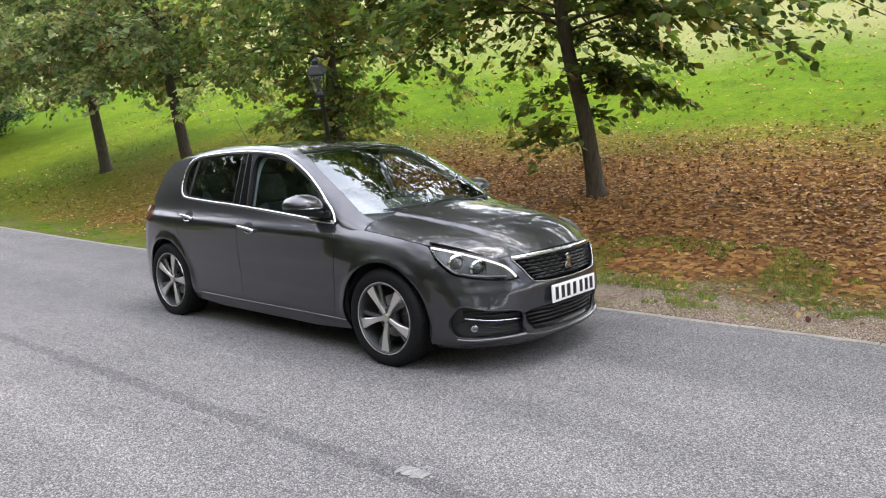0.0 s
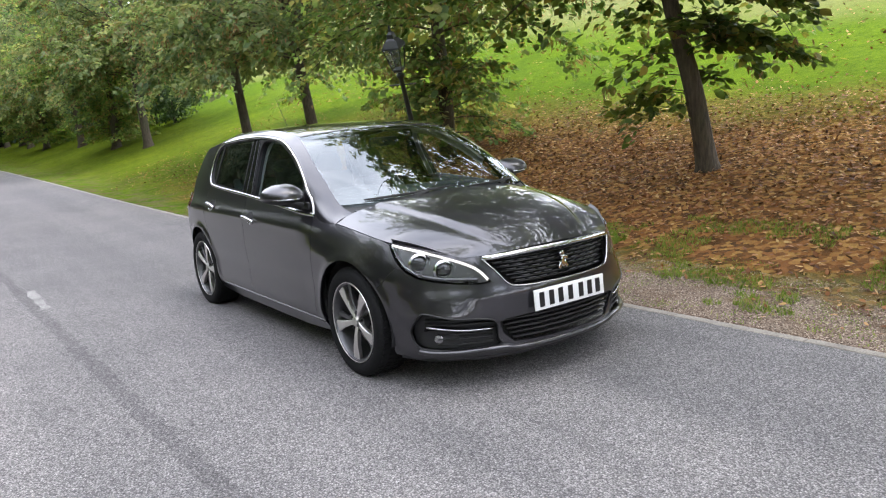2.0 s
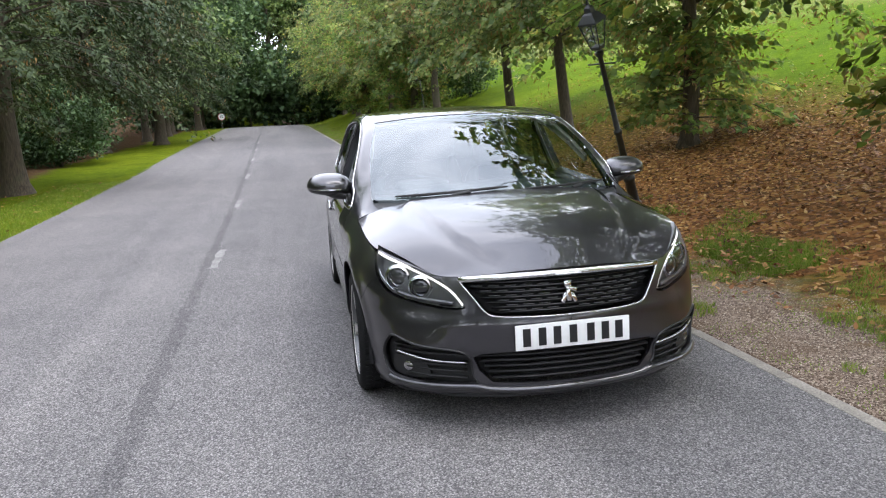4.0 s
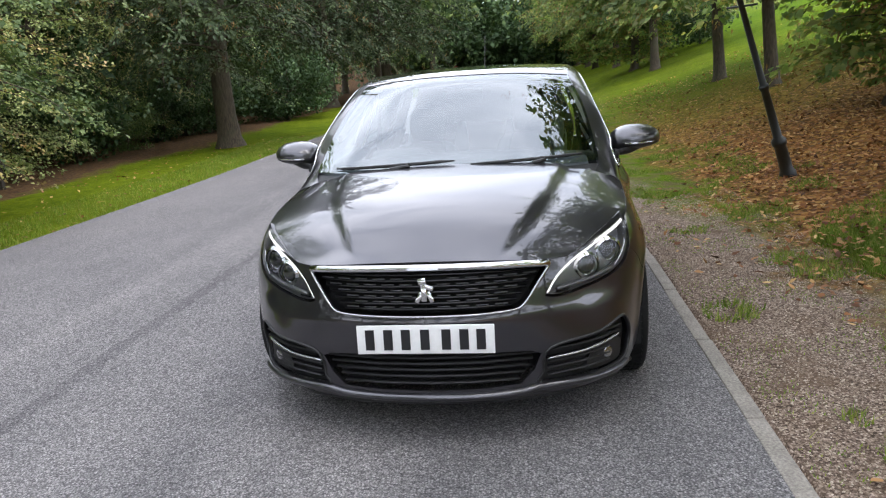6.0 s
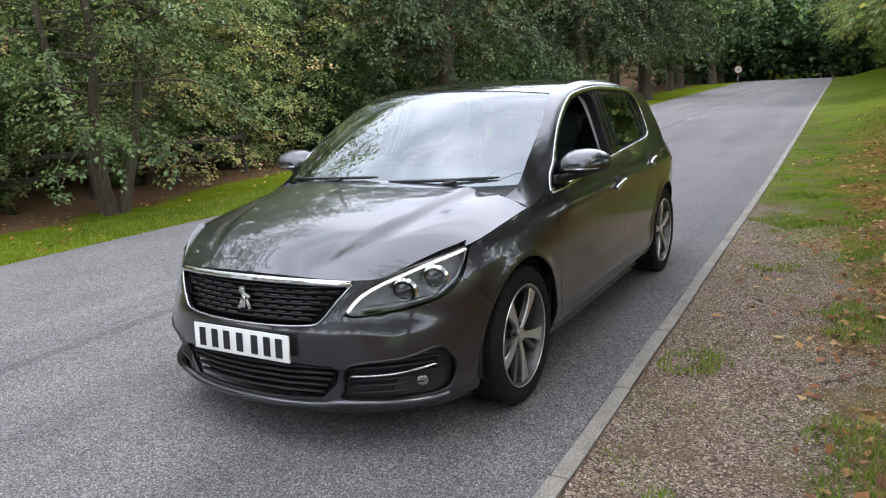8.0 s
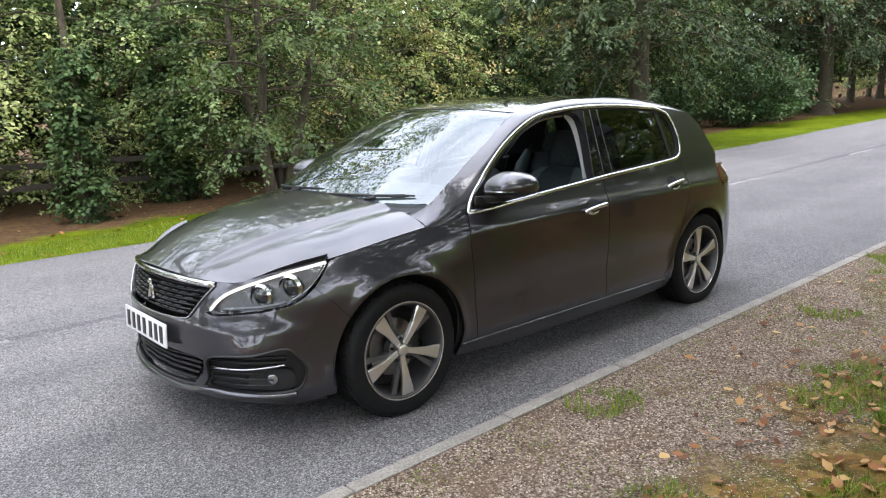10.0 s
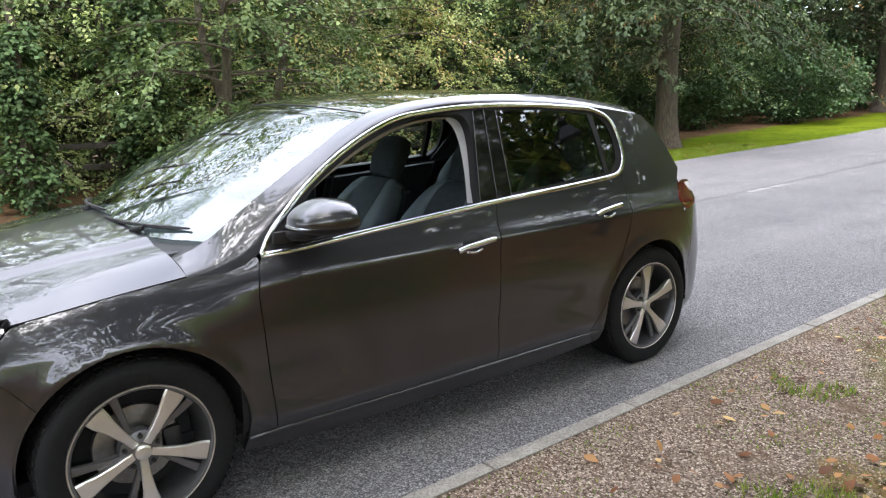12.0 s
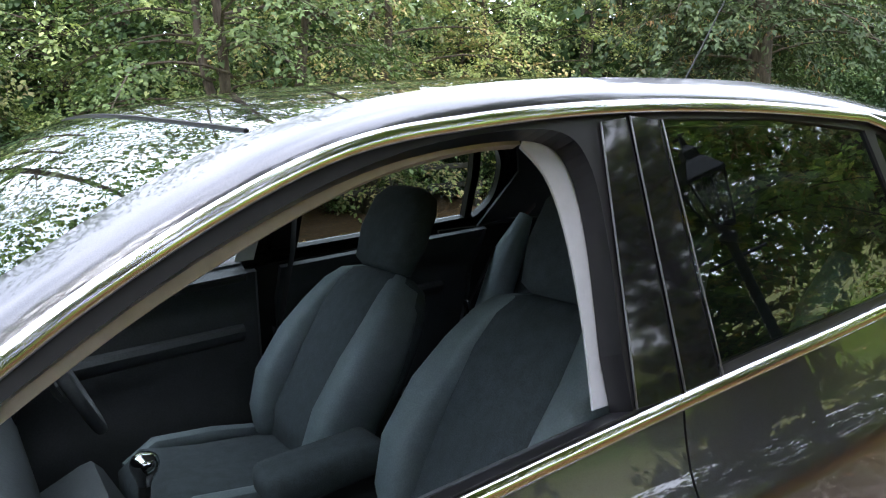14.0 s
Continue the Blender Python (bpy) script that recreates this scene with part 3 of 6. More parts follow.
def sheet(loop, holes, surface, step=0.03, thick=0.015, gap=0.0, keep=None):
    """Vertices, faces and corner normals of a curved panel with turned-in edges, cut from a surface by loops on its chart."""
    loops = [dense(shrink(loop, gap) if gap else loop, step)] + [dense(h, step) for h in holes]
    pts, edges, base = [], [], 0
    for lp in loops:
        pts.append(lp)
        edges += [(base + i, base + (i + 1) % len(lp)) for i in range(len(lp))]
        base += len(lp)
    lo, hi = loops[0].min(0), loops[0].max(0)
    gx, gy = np.meshgrid(np.arange(lo[0] + step * .5, hi[0], step), np.arange(lo[1] + step * .5, hi[1], step))
    gx = gx + (np.arange(gx.shape[0]) % 2)[:, None] * step * .5
    q = np.stack([gx.ravel(), gy.ravel()], 1)
    if len(q):
        ok = inside(q, loops[0])
        for h in loops[1:]:
            ok &= ~inside(q, h)
        q = q[ok]
        border = np.concatenate(loops)
        if len(q):
            dist = np.min(np.linalg.norm(q[:, None] - border[None], axis=2), axis=1)
            q = q[dist > step * .45]
    every = np.concatenate(pts + [q]) if len(q) else np.concatenate(pts)
    co, _, tri, *_ = delaunay_2d_cdt([Vector(v) for v in every.tolist()], edges, [], 0, 1e-6)
    co, tri = np.array([tuple(v) for v in co]), np.array(tri)
    mid = co[tri].mean(1)
    ok = inside(mid, loops[0])
    for h in loops[1:]:
        ok &= ~inside(mid, h)
    tri = tri[ok]
    e = 2e-3
    p = surface(co)
    n = np.cross(surface(co + (e, 0)) - surface(co - (e, 0)), surface(co + (0, e)) - surface(co - (0, e)))
    n = n / np.maximum(1e-12, np.linalg.norm(n, axis=1)[:, None])
    count = {}
    for t in tri:
        for a, b in ((t[0], t[1]), (t[1], t[2]), (t[2], t[0])):
            count[(a, b)] = 1
    rim = [k for k in count if (k[1], k[0]) not in count]
    verts, faces = list(p), [tuple(t) for t in tri]
    corner = [n[i] for t in tri for i in t]
    low, inner = {}, {}
    for a, b in rim:
        for v in (a, b):
            if v not in low:
                low[v] = len(verts)
                verts.append(p[v] - n[v] * thick)
                inner[v] = True
    for a, b in rim:
        f = (b, a, low[a], low[b])
        fn = np.cross(p[a] - p[b], verts[low[a]] - p[b])
        fn = fn / max(1e-12, np.linalg.norm(fn))
        faces.append(f)
        corner += [fn] * 4
    return np.array(verts), faces, np.array(corner)


def mirrored(v, f, c):
    """The same sheet on the other side of the car."""
    w, d = v * (1, -1, 1), c * (1, -1, 1)
    out, at = [], 0
    for g in f:
        out.append(d[at:at + len(g)][::-1])
        at += len(g)
    return w, [tuple(g[::-1]) for g in f], np.concatenate(out)


def both(v, f, c):
    w, g, d = mirrored(v, f, c)
    return np.concatenate([v, w]), list(f) + [tuple(i + len(v) for i in q) for q in g], np.concatenate([c, d])


def on_skin(deep=0.0):
    return lambda q: skin(q[:, 0], q[:, 1], deep)


def panel(name, loop, material, parent, side=1, holes=(), deep=0.0, label="", **how):
    made = sheet(loop, holes, on_skin(deep), **how)
    if side == -1:
        made = mirrored(*made)
    elif side == 0:
        made = both(*made)
    return mesh_part(name, made[0], made[1], material, parent, label, True, made[2])


def coons(front, side, rear, middle):
    """A patch between four border lines: chart (t, u), t from front to rear and u from the middle to the side."""
    def f(q):
        t, u = q[:, 0][:, None], np.abs(q[:, 1])[:, None]
        k = lambda fn, v: fn(v[:, 0])
        a, b = k(front, 0 * u), k(front, 0 * u + 1)
        c, d = k(rear, 0 * u), k(rear, 0 * u + 1)
        w = u * u
        flat = np.ones((len(q), 3))
        flat[:, 1] = np.where(q[:, 1] < 0, -1, 1)
        return flat * ((1 - w) * k(middle, t) + w * k(side, t) + (1 - t) * k(front, u) + t * k(rear, u) - ((1 - t) * (1 - w) * a + (1 - t) * w * b + t * (1 - w) * c + t * w * d))
    return f


def line3(pts, across=False):
    """A smooth line in space, run from 0 to 1. across: it goes on, mirrored, over the middle of the car."""
    p = np.array(pts, float)
    run = np.concatenate([[0], np.cumsum(np.linalg.norm(np.diff(p, axis=0), axis=1))])
    run = run / run[-1]
    if across:
        p, run = np.concatenate([p[:0:-1] * (1, -1, 1), p]), np.concatenate([-run[:0:-1], run])
    dd = [second(run, p[:, i]) if len(p) > 2 else np.zeros(len(p)) for i in range(3)]

    def f(t):
        t = np.asarray(t, float)
        i = np.clip(np.searchsorted(run, t, side="right") - 1, 0, len(run) - 2)
        h = run[i + 1] - run[i]
        a, b = (run[i + 1] - t) / h, (t - run[i]) / h
        return np.stack([a * p[i, k] + b * p[i + 1, k] + ((a**3 - a) * dd[k][i] + (b**3 - b) * dd[k][i + 1]) * h * h / 6 for k in range(3)], -1)
    return f


UNIT = [(0, 0), (1, 0), (1, 1), (0, 1)]
FULL = [(0, -1), (1, -1), (1, 1), (0, 1)]


def patch(name, f, material, parent, label="", step=0.05, thick=0.015, sides=0, flip=True, loop=UNIT):
    v, g, c = sheet(FULL if sides == 0 and loop is UNIT else loop, [], f, step, -thick if flip else thick)
    if flip:
        g = [tuple(q[::-1]) for q in g]
        out, at = [], 0
        for q in g:
            out.append(-c[at:at + len(q)][::-1])
            at += len(q)
        c = np.concatenate(out)
    made = mirrored(v, g, c) if sides == -1 else (v, g, c)
    return mesh_part(name, made[0], made[1], material, parent, label, True, made[2])


def strip(name, pts, material, parent, wide=0.009, high=0.005, side=1, deep=0.0, closed=False, label="", chart=True):
    """A rounded bead along a line of chart points."""
    q = np.array(pts)
    if chart:
        e = 2e-3
        p = skin(q[:, 0], q[:, 1], deep)
        n = np.cross(skin(q[:, 0] + e, q[:, 1], deep) - skin(q[:, 0] - e, q[:, 1], deep), skin(q[:, 0], q[:, 1] + e, deep) - skin(q[:, 0], q[:, 1] - e, deep))
        n = n / np.linalg.norm(n, axis=1)[:, None]
    else:
        p, n = q[:, :3], q[:, 3:]
    if closed:
        tan = np.roll(p, -1, 0) - np.roll(p, 1, 0)
    else:
        tan = np.gradient(p, axis=0)
    tan = tan / np.linalg.norm(tan, axis=1)[:, None]
    bi = np.cross(n, tan)
    ring = [(-1, -.3), (-.95, .4), (-.6, .9), (0, 1.05), (.6, .9), (.95, .4), (1, -.3)]
    verts = np.concatenate([p + bi * a * wide + n * b * high for a, b in ring]).reshape(len(ring), len(p), 3)
    m, k = len(p), len(ring)
    faces = []
    for i in range(m if closed else m - 1):
        j = (i + 1) % m
        for a in range(k - 1):
            faces.append((a * m + i, (a + 1) * m + i, (a + 1) * m + j, a * m + j))
        faces.append(((k - 1) * m + i, i, j, (k - 1) * m + j))
    if not closed:
        faces += [tuple(a * m for a in range(k))[::-1], tuple(a * m + m - 1 for a in range(k))]
    v = verts.reshape(-1, 3)
    if side == -1:
        v, faces = v * (1, -1, 1), [f[::-1] for f in faces]
    ob = mesh_part(name, v, faces, material, parent, label, True)
    bm = bmesh.new()
    bm.from_mesh(ob.data)
    bmesh.ops.recalc_face_normals(bm, faces=bm.faces)
    bm.to_mesh(ob.data)
    bm.free()
    return ob


def arc(cx, r, a0, a1, n=24):
    return [X(cx + r * math.cos(radians(a0 + (a1 - a0) * i / n)), .317 + r * math.sin(radians(a0 + (a1 - a0) * i / n))) for i in range(n + 1)]


def XS(*pts):
    return [X(*p) for p in pts]


car = thing("car", "dark grey metallic five-door hatchback parked on the road", "car")

# window outline and body lines
DLO_LOW = [(.845, .905), (.3, .945), (-.26, .982), (-.7, 1.005), (-1.02, 1.024)]
DLO_REAR = [(-1.02, 1.024), (-1.11, 1.04), (-1.165, 1.09), (-1.182, 1.17), (-1.165, 1.265), (-1.115, 1.325), (-1.0, 1.362)]
DLO_TOP = [(-1.0, 1.362), (-.65, 1.386), (-.31, 1.392), (-.02, 1.376), (.2, 1.341), (.45, 1.234), (.66, 1.10), (.785, .985), (.845, .905)]
dlo_low, dlo_rear, dlo_top = (curve([X(*p) for p in q], 8) for q in (DLO_LOW, DLO_REAR, DLO_TOP))
dlo = dlo_low[:-1] + dlo_rear[:-1] + dlo_top[:-1]
BONNET_LINE = [X(1.10, .868), X(1.36, .838), X(1.61, .798), X(1.84, .744), Y(.555, .712), Y(.463, .712), Y(.2, .727), (0.0, .73)]
bonnet_line = curve(BONNET_LINE, 8)
HL_TOP = [X(1.625, .792), X(1.84, .738), X(1.998, .668), Y(.447, .584)]
HL_LOW = [Y(.447, .582), Y(.50, .572), X(1.925, .585), X(1.81, .618), X(1.728, .68), X(1.63, .790)]
hl_top, hl_low = curve(HL_TOP, 8), curve(HL_LOW, 8)
GRILLE = [Y(.468, .704), Y(.455, .685), Y(.365, .560), Y(.318, .540), Y(.2, .535), (0.0, .533)]
door_front = curve(XS((.858, .893), (.885, .776), (.873, .577), (.85, .353), (.842, .262)), 6)
door_split = curve(XS((-.260, .984), (-.222, .836), (-.224, .55), (-.229, .262)), 6)
door_rear = curve(XS((-1.135, 1.045), (-1.122, .853), (-1.078, .71), (-.985, .50), (-.93, .38), (-.845, .262)), 6)

front_cut = [p for p in hl_low[::-1] if p[0] < X(1.722, .685)[0]]
bumper_loop = ([(0.0, .165), *[Y(y, .165) for y in (.2, .4, .55)], X(1.82, .175), X(1.66, .19)] + arc(1.31, .362, -18, 38, 12)
               + XS((1.66, .62), (1.722, .685)) + front_cut[1:] + hl_top[::-1][2:18] + [Y(.53, .708), Y(.468, .712)] + GRILLE[1:]
               + [(0.0, .392), Y(.2, .39), Y(.39, .378), Y(.425, .362), Y(.40, .30), Y(.345, .246), Y(.2, .24), (0.0, .238)])
FOG = curve([Y(.462, .382), X(1.97, .405), X(1.865, .432), X(1.825, .405), X(1.782, .335), X(1.80, .262), X(1.85, .238), X(1.97, .232), Y(.425, .238), Y(.43, .28)], 5, True)
front_bumper = panel("front_bumper", bumper_loop, PAINT, car, 0, [FOG], step=.024, gap=.0015)
wing_loop = (arc(1.31, .362, 38, 176, 30) + XS((.962, .20), (.86, .20)) + door_front[::-1] + [X(.864, .9025), X(.98, .886)] + bonnet_line[:16] + [X(1.625, .790)]
             + [p for p in hl_low[::-1] if X(1.63, .79)[0] > p[0] >= X(1.722, .685)[0]] + XS((1.722, .683), (1.66, .618)))
for sd in (1, -1):
    panel("front_wing", wing_loop, PAINT, car, sd, step=.026, gap=.002)

# bonnet
side_pts = [skin(*p) for p in bonnet_line[0:41:2]][::-1]
nose_pts = [skin(*p) for p in bonnet_line[40::4]][::-1]
B_MID = line3([(2.102, 0, .733), (2.06, 0, .753), (1.96, 0, .798), (1.8, 0, .862), (1.55, 0, .922), (1.3, 0, .958), (1.16, 0, .975)])
B_SIDE, B_NOSE = line3(side_pts), line3(nose_pts, True)
rear_end = side_pts[-1]
B_REAR = line3([(1.16, 0, .975), (1.155, .25, .970), (1.14, .5, .954), (1.115, .70, .917), tuple(rear_end)], True)
bonnet_base = coons(B_NOSE, B_SIDE, B_REAR, B_MID)


def bonnet_surface(q):
    p = bonnet_base(q)
    u, t = np.abs(q[:, 1]), q[:, 0]
    edge = .56 + .10 * t
    rise = .013 * (1 - smooth(edge - .035, edge + .035, u)) * smooth(0.02, .25, t) - .004 * np.exp(-((u - edge - .06) / .05) ** 2) * smooth(.05, .3, t)
    p[:, 2] += rise
    return p


patch("bonnet", bonnet_surface, PAINT, car, step=.028, thick=.006, loop=[(0.002, -.997), (.997, -.997), (.997, .997), (0.002, .997)])

# windscreen, roof and rails
W_FOOT, W_HEAD, R_END = (1.00, .725, .958), (.25, .605, 1.374), (-1.42, .56, 1.362)


def two_lines(pts, k):
    """One smooth line, cut in two at its point k."""
    p = np.array(pts, float)
    run = np.concatenate([[0], np.cumsum(np.linalg.norm(np.diff(p, axis=0), axis=1))])
    cut, whole = run[k] / run[-1], line3(pts)
    return lambda t: whole(np.asarray(t) * cut), lambda t: whole(cut + np.asarray(t) * (1 - cut)), whole


WS_SIDE, R_SIDE, edge_line = two_lines([W_FOOT, (.78, .700, 1.10), (.52, .660, 1.248), W_HEAD, (0, .615, 1.422), (-.4, .612, 1.440), (-.9, .595, 1.425), R_END], 3)
WS_MID, R_MID, _ = two_lines([(1.185, 0, .965), (.90, 0, 1.145), (.62, 0, 1.295), (.36, 0, 1.408), (.1, 0, 1.446), (-.35, 0, 1.466), (-.85, 0, 1.452), (-1.25, 0, 1.415), (-1.50, 0, 1.375)], 3)
WS_LOW = line3([(1.185, 0, .965), (1.165, .35, .962), (1.10, .58, .960), W_FOOT], True)
WS_TOP = line3([(.36, 0, 1.408), (.34, .3, 1.402), W_HEAD], True)
patch("windscreen", coons(WS_LOW, WS_SIDE, WS_TOP, WS_MID), WINDSCREEN, car, "sloping windscreen reflecting the sky", step=.06, thick=.005)
R_REAR = line3([(-1.50, 0, 1.375), (-1.48, .3, 1.373), R_END], True)
patch("roof", coons(WS_TOP, R_SIDE, R_REAR, R_MID), ROOFGLASS, car, "black glass roof panel", step=.06, thick=.02)
patch("cowl_plate", lambda q: (1 - q[:, :1]) * B_REAR(q[:, 1]) + q[:, :1] * WS_LOW(q[:, 1]) - (0, 0, .014), BLACK, car, "black plate between bonnet and windscreen", step=.06, thick=.01)
foot_line = line3([(1.118, .690, .903), (1.05, .715, .934), W_FOOT])
part("screen_seam", tube([WS_TOP(u) - (0, 0, .003) for u in np.linspace(-.985, .985, 25)], .0065, 8, .6), BLACK, car, "dark rubber seam between windscreen and roof", True)
rail_out = line3([skin(*X(1.109, .866)), skin(*X(.86, .905)), *[skin(*X(*p)) for p in DLO_TOP[::-1][1:]], skin(*X(-1.40, 1.30))])


def rail_surface(q):
    t, u = q[:, 0], q[:, 1]
    # both borders run by the same x
    xs = np.interp(t, [0, 1], [1.107, -1.41])
    g = np.linspace(0, 1, 400)
    a, b = np.concatenate([foot_line(g[:-1]), edge_line(g)]), rail_out(g)
    pa = np.stack([np.interp(-xs, -a[:, 0], a[:, k]) for k in range(3)], -1)
    pb = np.stack([np.interp(-xs, -b[:, 0], b[:, k]) for k in range(3)], -1)
    # a sloping shoulder, then a turn down to the window line
    pc = pa + (pb - pa) * .72 + (0, .013, .012)
    w, k = u[:, None], 1.6
    return ((1 - w) ** 2 * pa + 2 * k * w * (1 - w) * pc + w * w * pb) / ((1 - w) ** 2 + 2 * k * w * (1 - w) + w * w)


for sd in (1, -1):
    patch("roof_rail", rail_surface, PAINT, car, step=.026, thick=.02, sides=sd)

# rear quarter, tail and tailgate
quarter_loop = (door_rear[1:] + XS((-.90, .20), (-.955, .20)) + [X(-1.31 + .362 * math.cos(radians(a)), .317 + .362 * math.sin(radians(a))) for a in range(-10, 183, 6)]
                + XS((-1.685, .30), (-1.70, .62), (-1.60, .80), (-1.56, .87), (-1.62, .98), (-1.655, 1.02), (-1.60, 1.12), (-1.52, 1.24), (-1.42, 1.32)) + [X(-1.2, 1.352), X(-1.0, 1.372)] + dlo_rear[::-1][1:-2] + [X(-1.14, 1.06)])
for sd in (1, -1):
    panel("rear_quarter", quarter_loop, PAINT, car, sd, step=.03, gap=.0015)
    tl = panel("tail_lamp", curve(XS((-1.565, .868), (-1.625, .952), (-1.72, .955), (-1.80, .935), (-1.82, .86), (-1.72, .825), (-1.62, .815)), 4, True), REDLENS, car, sd, label="red tail lamp with a clear strip", deep=-.004, step=.03)
    panel("clear_strip", curve(XS((-1.68, .942), (-1.76, .935), (-1.785, .890), (-1.72, .900)), 4, True), PLATE, tl, sd, label="pale clear lens", deep=-.007, step=.03, thick=.003)
    panel("tail_finisher", XS((-1.60, .80), (-1.70, .62), (-1.9, .62), (-2.0, .80), (-1.84, .85), (-1.72, .82), (-1.62, .81)), PAINT, car, sd, step=.04)
end_s = OS[-1]
panel("rear_bumper", XS((-1.685, .30), (-1.668, .19), (-1.8, .17)) + [(end_s, .17), (end_s, .62)] + XS((-1.9, .62), (-1.70, .62)), PAINT, car, 0, step=.04, gap=.0015)
T_MID = line3([(-1.50, 0, 1.375), (-1.62, 0, 1.33), (-1.82, 0, 1.15), (-1.98, 0, .98), (-2.06, 0, .62)])
T_SIDE = line3([R_END, (-1.52, .60, 1.25), (-1.62, .66, 1.10), (-1.72, .70, .98), (-1.93, .66, .62)])
patch("tailgate", coons(R_REAR, T_SIDE, line3([(-2.06, 0, .62), (-2.03, .4, .62), (-1.93, .66, .62)]), T_MID), PAINT, car, step=.06)

# doors, with frames, glass and handles
front_open = curve(XS((.70, .932), (.30, .955), (-.168, .988)), 5) + curve(XS((-.175, 1.06), (-.208, 1.22), (-.210, 1.315), (-.172, 1.358), (-.06, 1.362), (.1, 1.340), (.27, 1.286), (.45, 1.202), (.605, 1.107), (.695, 1.00)), 5)
front_dlo = [p for p in dlo_low if p[0] <= X(-.255, .98)[0]] + XS((-.262, .985), (-.313, 1.388)) + [p for p in dlo_top if p[0] <= X(-.313, 1.39)[0]][:-1]
rear_dlo = XS((-.315, 1.388), (-.266, .985)) + [p for p in dlo_low if p[0] > X(-.262, .98)[0]] + dlo_rear[1:-1] + [p for p in dlo_top if p[0] > X(-.32, 1.39)[0]]
rear_glass = XS((-.357, 1.008), (-.70, 1.026), (-1.015, 1.045)) + XS((-1.012, 1.2), (-.992, 1.336), (-.7, 1.366), (-.386, 1.372))
quarter_glass = curve(XS((-1.046, 1.052), (-1.09, 1.068), (-1.125, 1.11), (-1.138, 1.18), (-1.128, 1.25), (-1.088, 1.305), (-1.03, 1.326), (-1.044, 1.2)), 4, True)
for sd in (1, -1):
    fd = panel("front_door", dlo_low[:17][::-1][::-1] + door_split[1:] + door_front[::-1][:-1], PAINT, car, sd, step=.026, gap=.002)
    rd = panel("rear_door", [p for p in dlo_low if p[0] > X(-.262, .98)[0]] + [X(-1.11, 1.04)] + door_rear[1:] + door_split[::-1], PAINT, car, sd, step=.026, gap=.002)
    panel("window_frame", front_dlo, SATIN, fd, sd, [front_open], deep=.006, step=.03, thick=.045)
    panel("pillar_trim", XS((-.172, .992), (-.262, .988), (-.31, 1.376), (-.252, 1.370)), GLOSSBLACK, fd, sd, deep=.001, step=.04, thick=.01, label="gloss black pillar cover")
    panel("window_frame", rear_dlo, SATIN, rd, sd, [rear_glass, quarter_glass], deep=.006, step=.03, thick=.03)
    panel("pillar_trim", XS((-.270, .990), (-.352, .998), (-.379, 1.370), (-.316, 1.378)), GLOSSBLACK, rd, sd, deep=.001, step=.04, thick=.01, label="gloss black pillar cover")
    panel("window_pane", rear_glass, PRIVACY, rd, sd, deep=.012, step=.05, thick=.004, label="dark tinted glass")
    panel("quarter_pane", quarter_glass, PRIVACY, rd, sd, deep=.012, step=.05, thick=.004, label="dark tinted glass")
    for line, owner in ((XS((-.168, .992), (-.248, 1.370)), fd), (XS((-.266, .988), (-.3125, 1.378)), rd), (XS((-.354, .998), (-.382, 1.370)), rd)):
        strip("edge_trim", curve(line, 6), ALLOYDARK, owner, .0014, .002, sd, -.002, label="thin bright edge strip")
    if sd == -1:
        panel("window_pane", front_open, CLEAR, fd, sd, deep=.03, step=.05, thick=.004)
    strip("window_trim", dlo, CHROME, car, .0115, .006, sd, -.001, True, "chrome strip round the side windows")
    for hx, hz, owner in ((-.075, .826, fd), (-.945, .878, rd)):
        # no recess is cut: a dark patch on the skin paints the hollow's shade
        cup = curve(XS(*[(hx + .004 + .060 * math.cos(a), hz + .014 + .036 * math.sin(a)) for a in np.linspace(0, 2 * math.pi, 14, endpoint=False)]), 2, True)
        panel("cup_shade", cup, DARK, owner, sd, deep=-.0015, step=.02, thick=.004, label="dark patch painting the shaded hollow behind the handle")
        bar = curve([X(hx + .10, hz - .012), X(hx + .05, hz - .002), X(hx - .05, hz + .008), X(hx - .10, hz + .012)], 6)
        strip("door_handle", bar, HANDLE, owner, .0125, .014, sd, -.012, label="chrome pull handle")
        strip("lower_grip", curve([X(hx + .045, hz - .026), X(hx, hz - .034), X(hx - .04, hz - .022)], 4), HANDLE, owner, .006, .004, sd, -.001)
    panel("sill", XS((.955, .256), (.955, .19), (.6, .165), (-.6, .165), (-.95, .19), (-.95, .256)), PAINT, car, sd, step=.03, thick=.03, gap=.001, deep=.004)
    strip("sill_edge", curve(XS((.95, .258), (.3, .258), (-.3, .258), (-.92, .258)), 6), PAINT, car, .007, .008, sd, .0, label="raised sill edge under the doors")
    # dark lining under the shut lines, open round the wheels
    panel("inner_shell", XS((.98, .86), (.96, .21), (-.95, .21), (-.95, .5), (-1.1, .75), (-1.12, .99), (-.26, .955), (.84, .88)), DARK, car, sd, deep=.032, step=.06, thick=.01)
    for cx in (1.31, -1.31):
        pts = [(cx + .372 * math.cos(radians(a)), .317 + .372 * math.sin(radians(a))) for a in range(-12, 193, 9)]
        v = [(x, sd * y, z) for y in (.50, .845) for x, z in pts]
        k = len(pts)
        f = [(i, i + 1, k + i + 1, k + i) for i in range(k - 1)] + [tuple(range(k))]
        mesh_part("wheel_arch_liner", v, f, DARK, car, smooth=False)

# nose: grille, intakes, lamps
gr = [Y(.460, .690), Y(.362, .563), Y(.316, .546), Y(.2, .541), (0.0, .539)]
gr_top = [(0.0, .706), Y(.2, .702), Y(.40, .692)]
panel("grille_backing", gr + gr_top, DARK, car, 0, deep=.045, step=.04, thick=.01)
grille = None


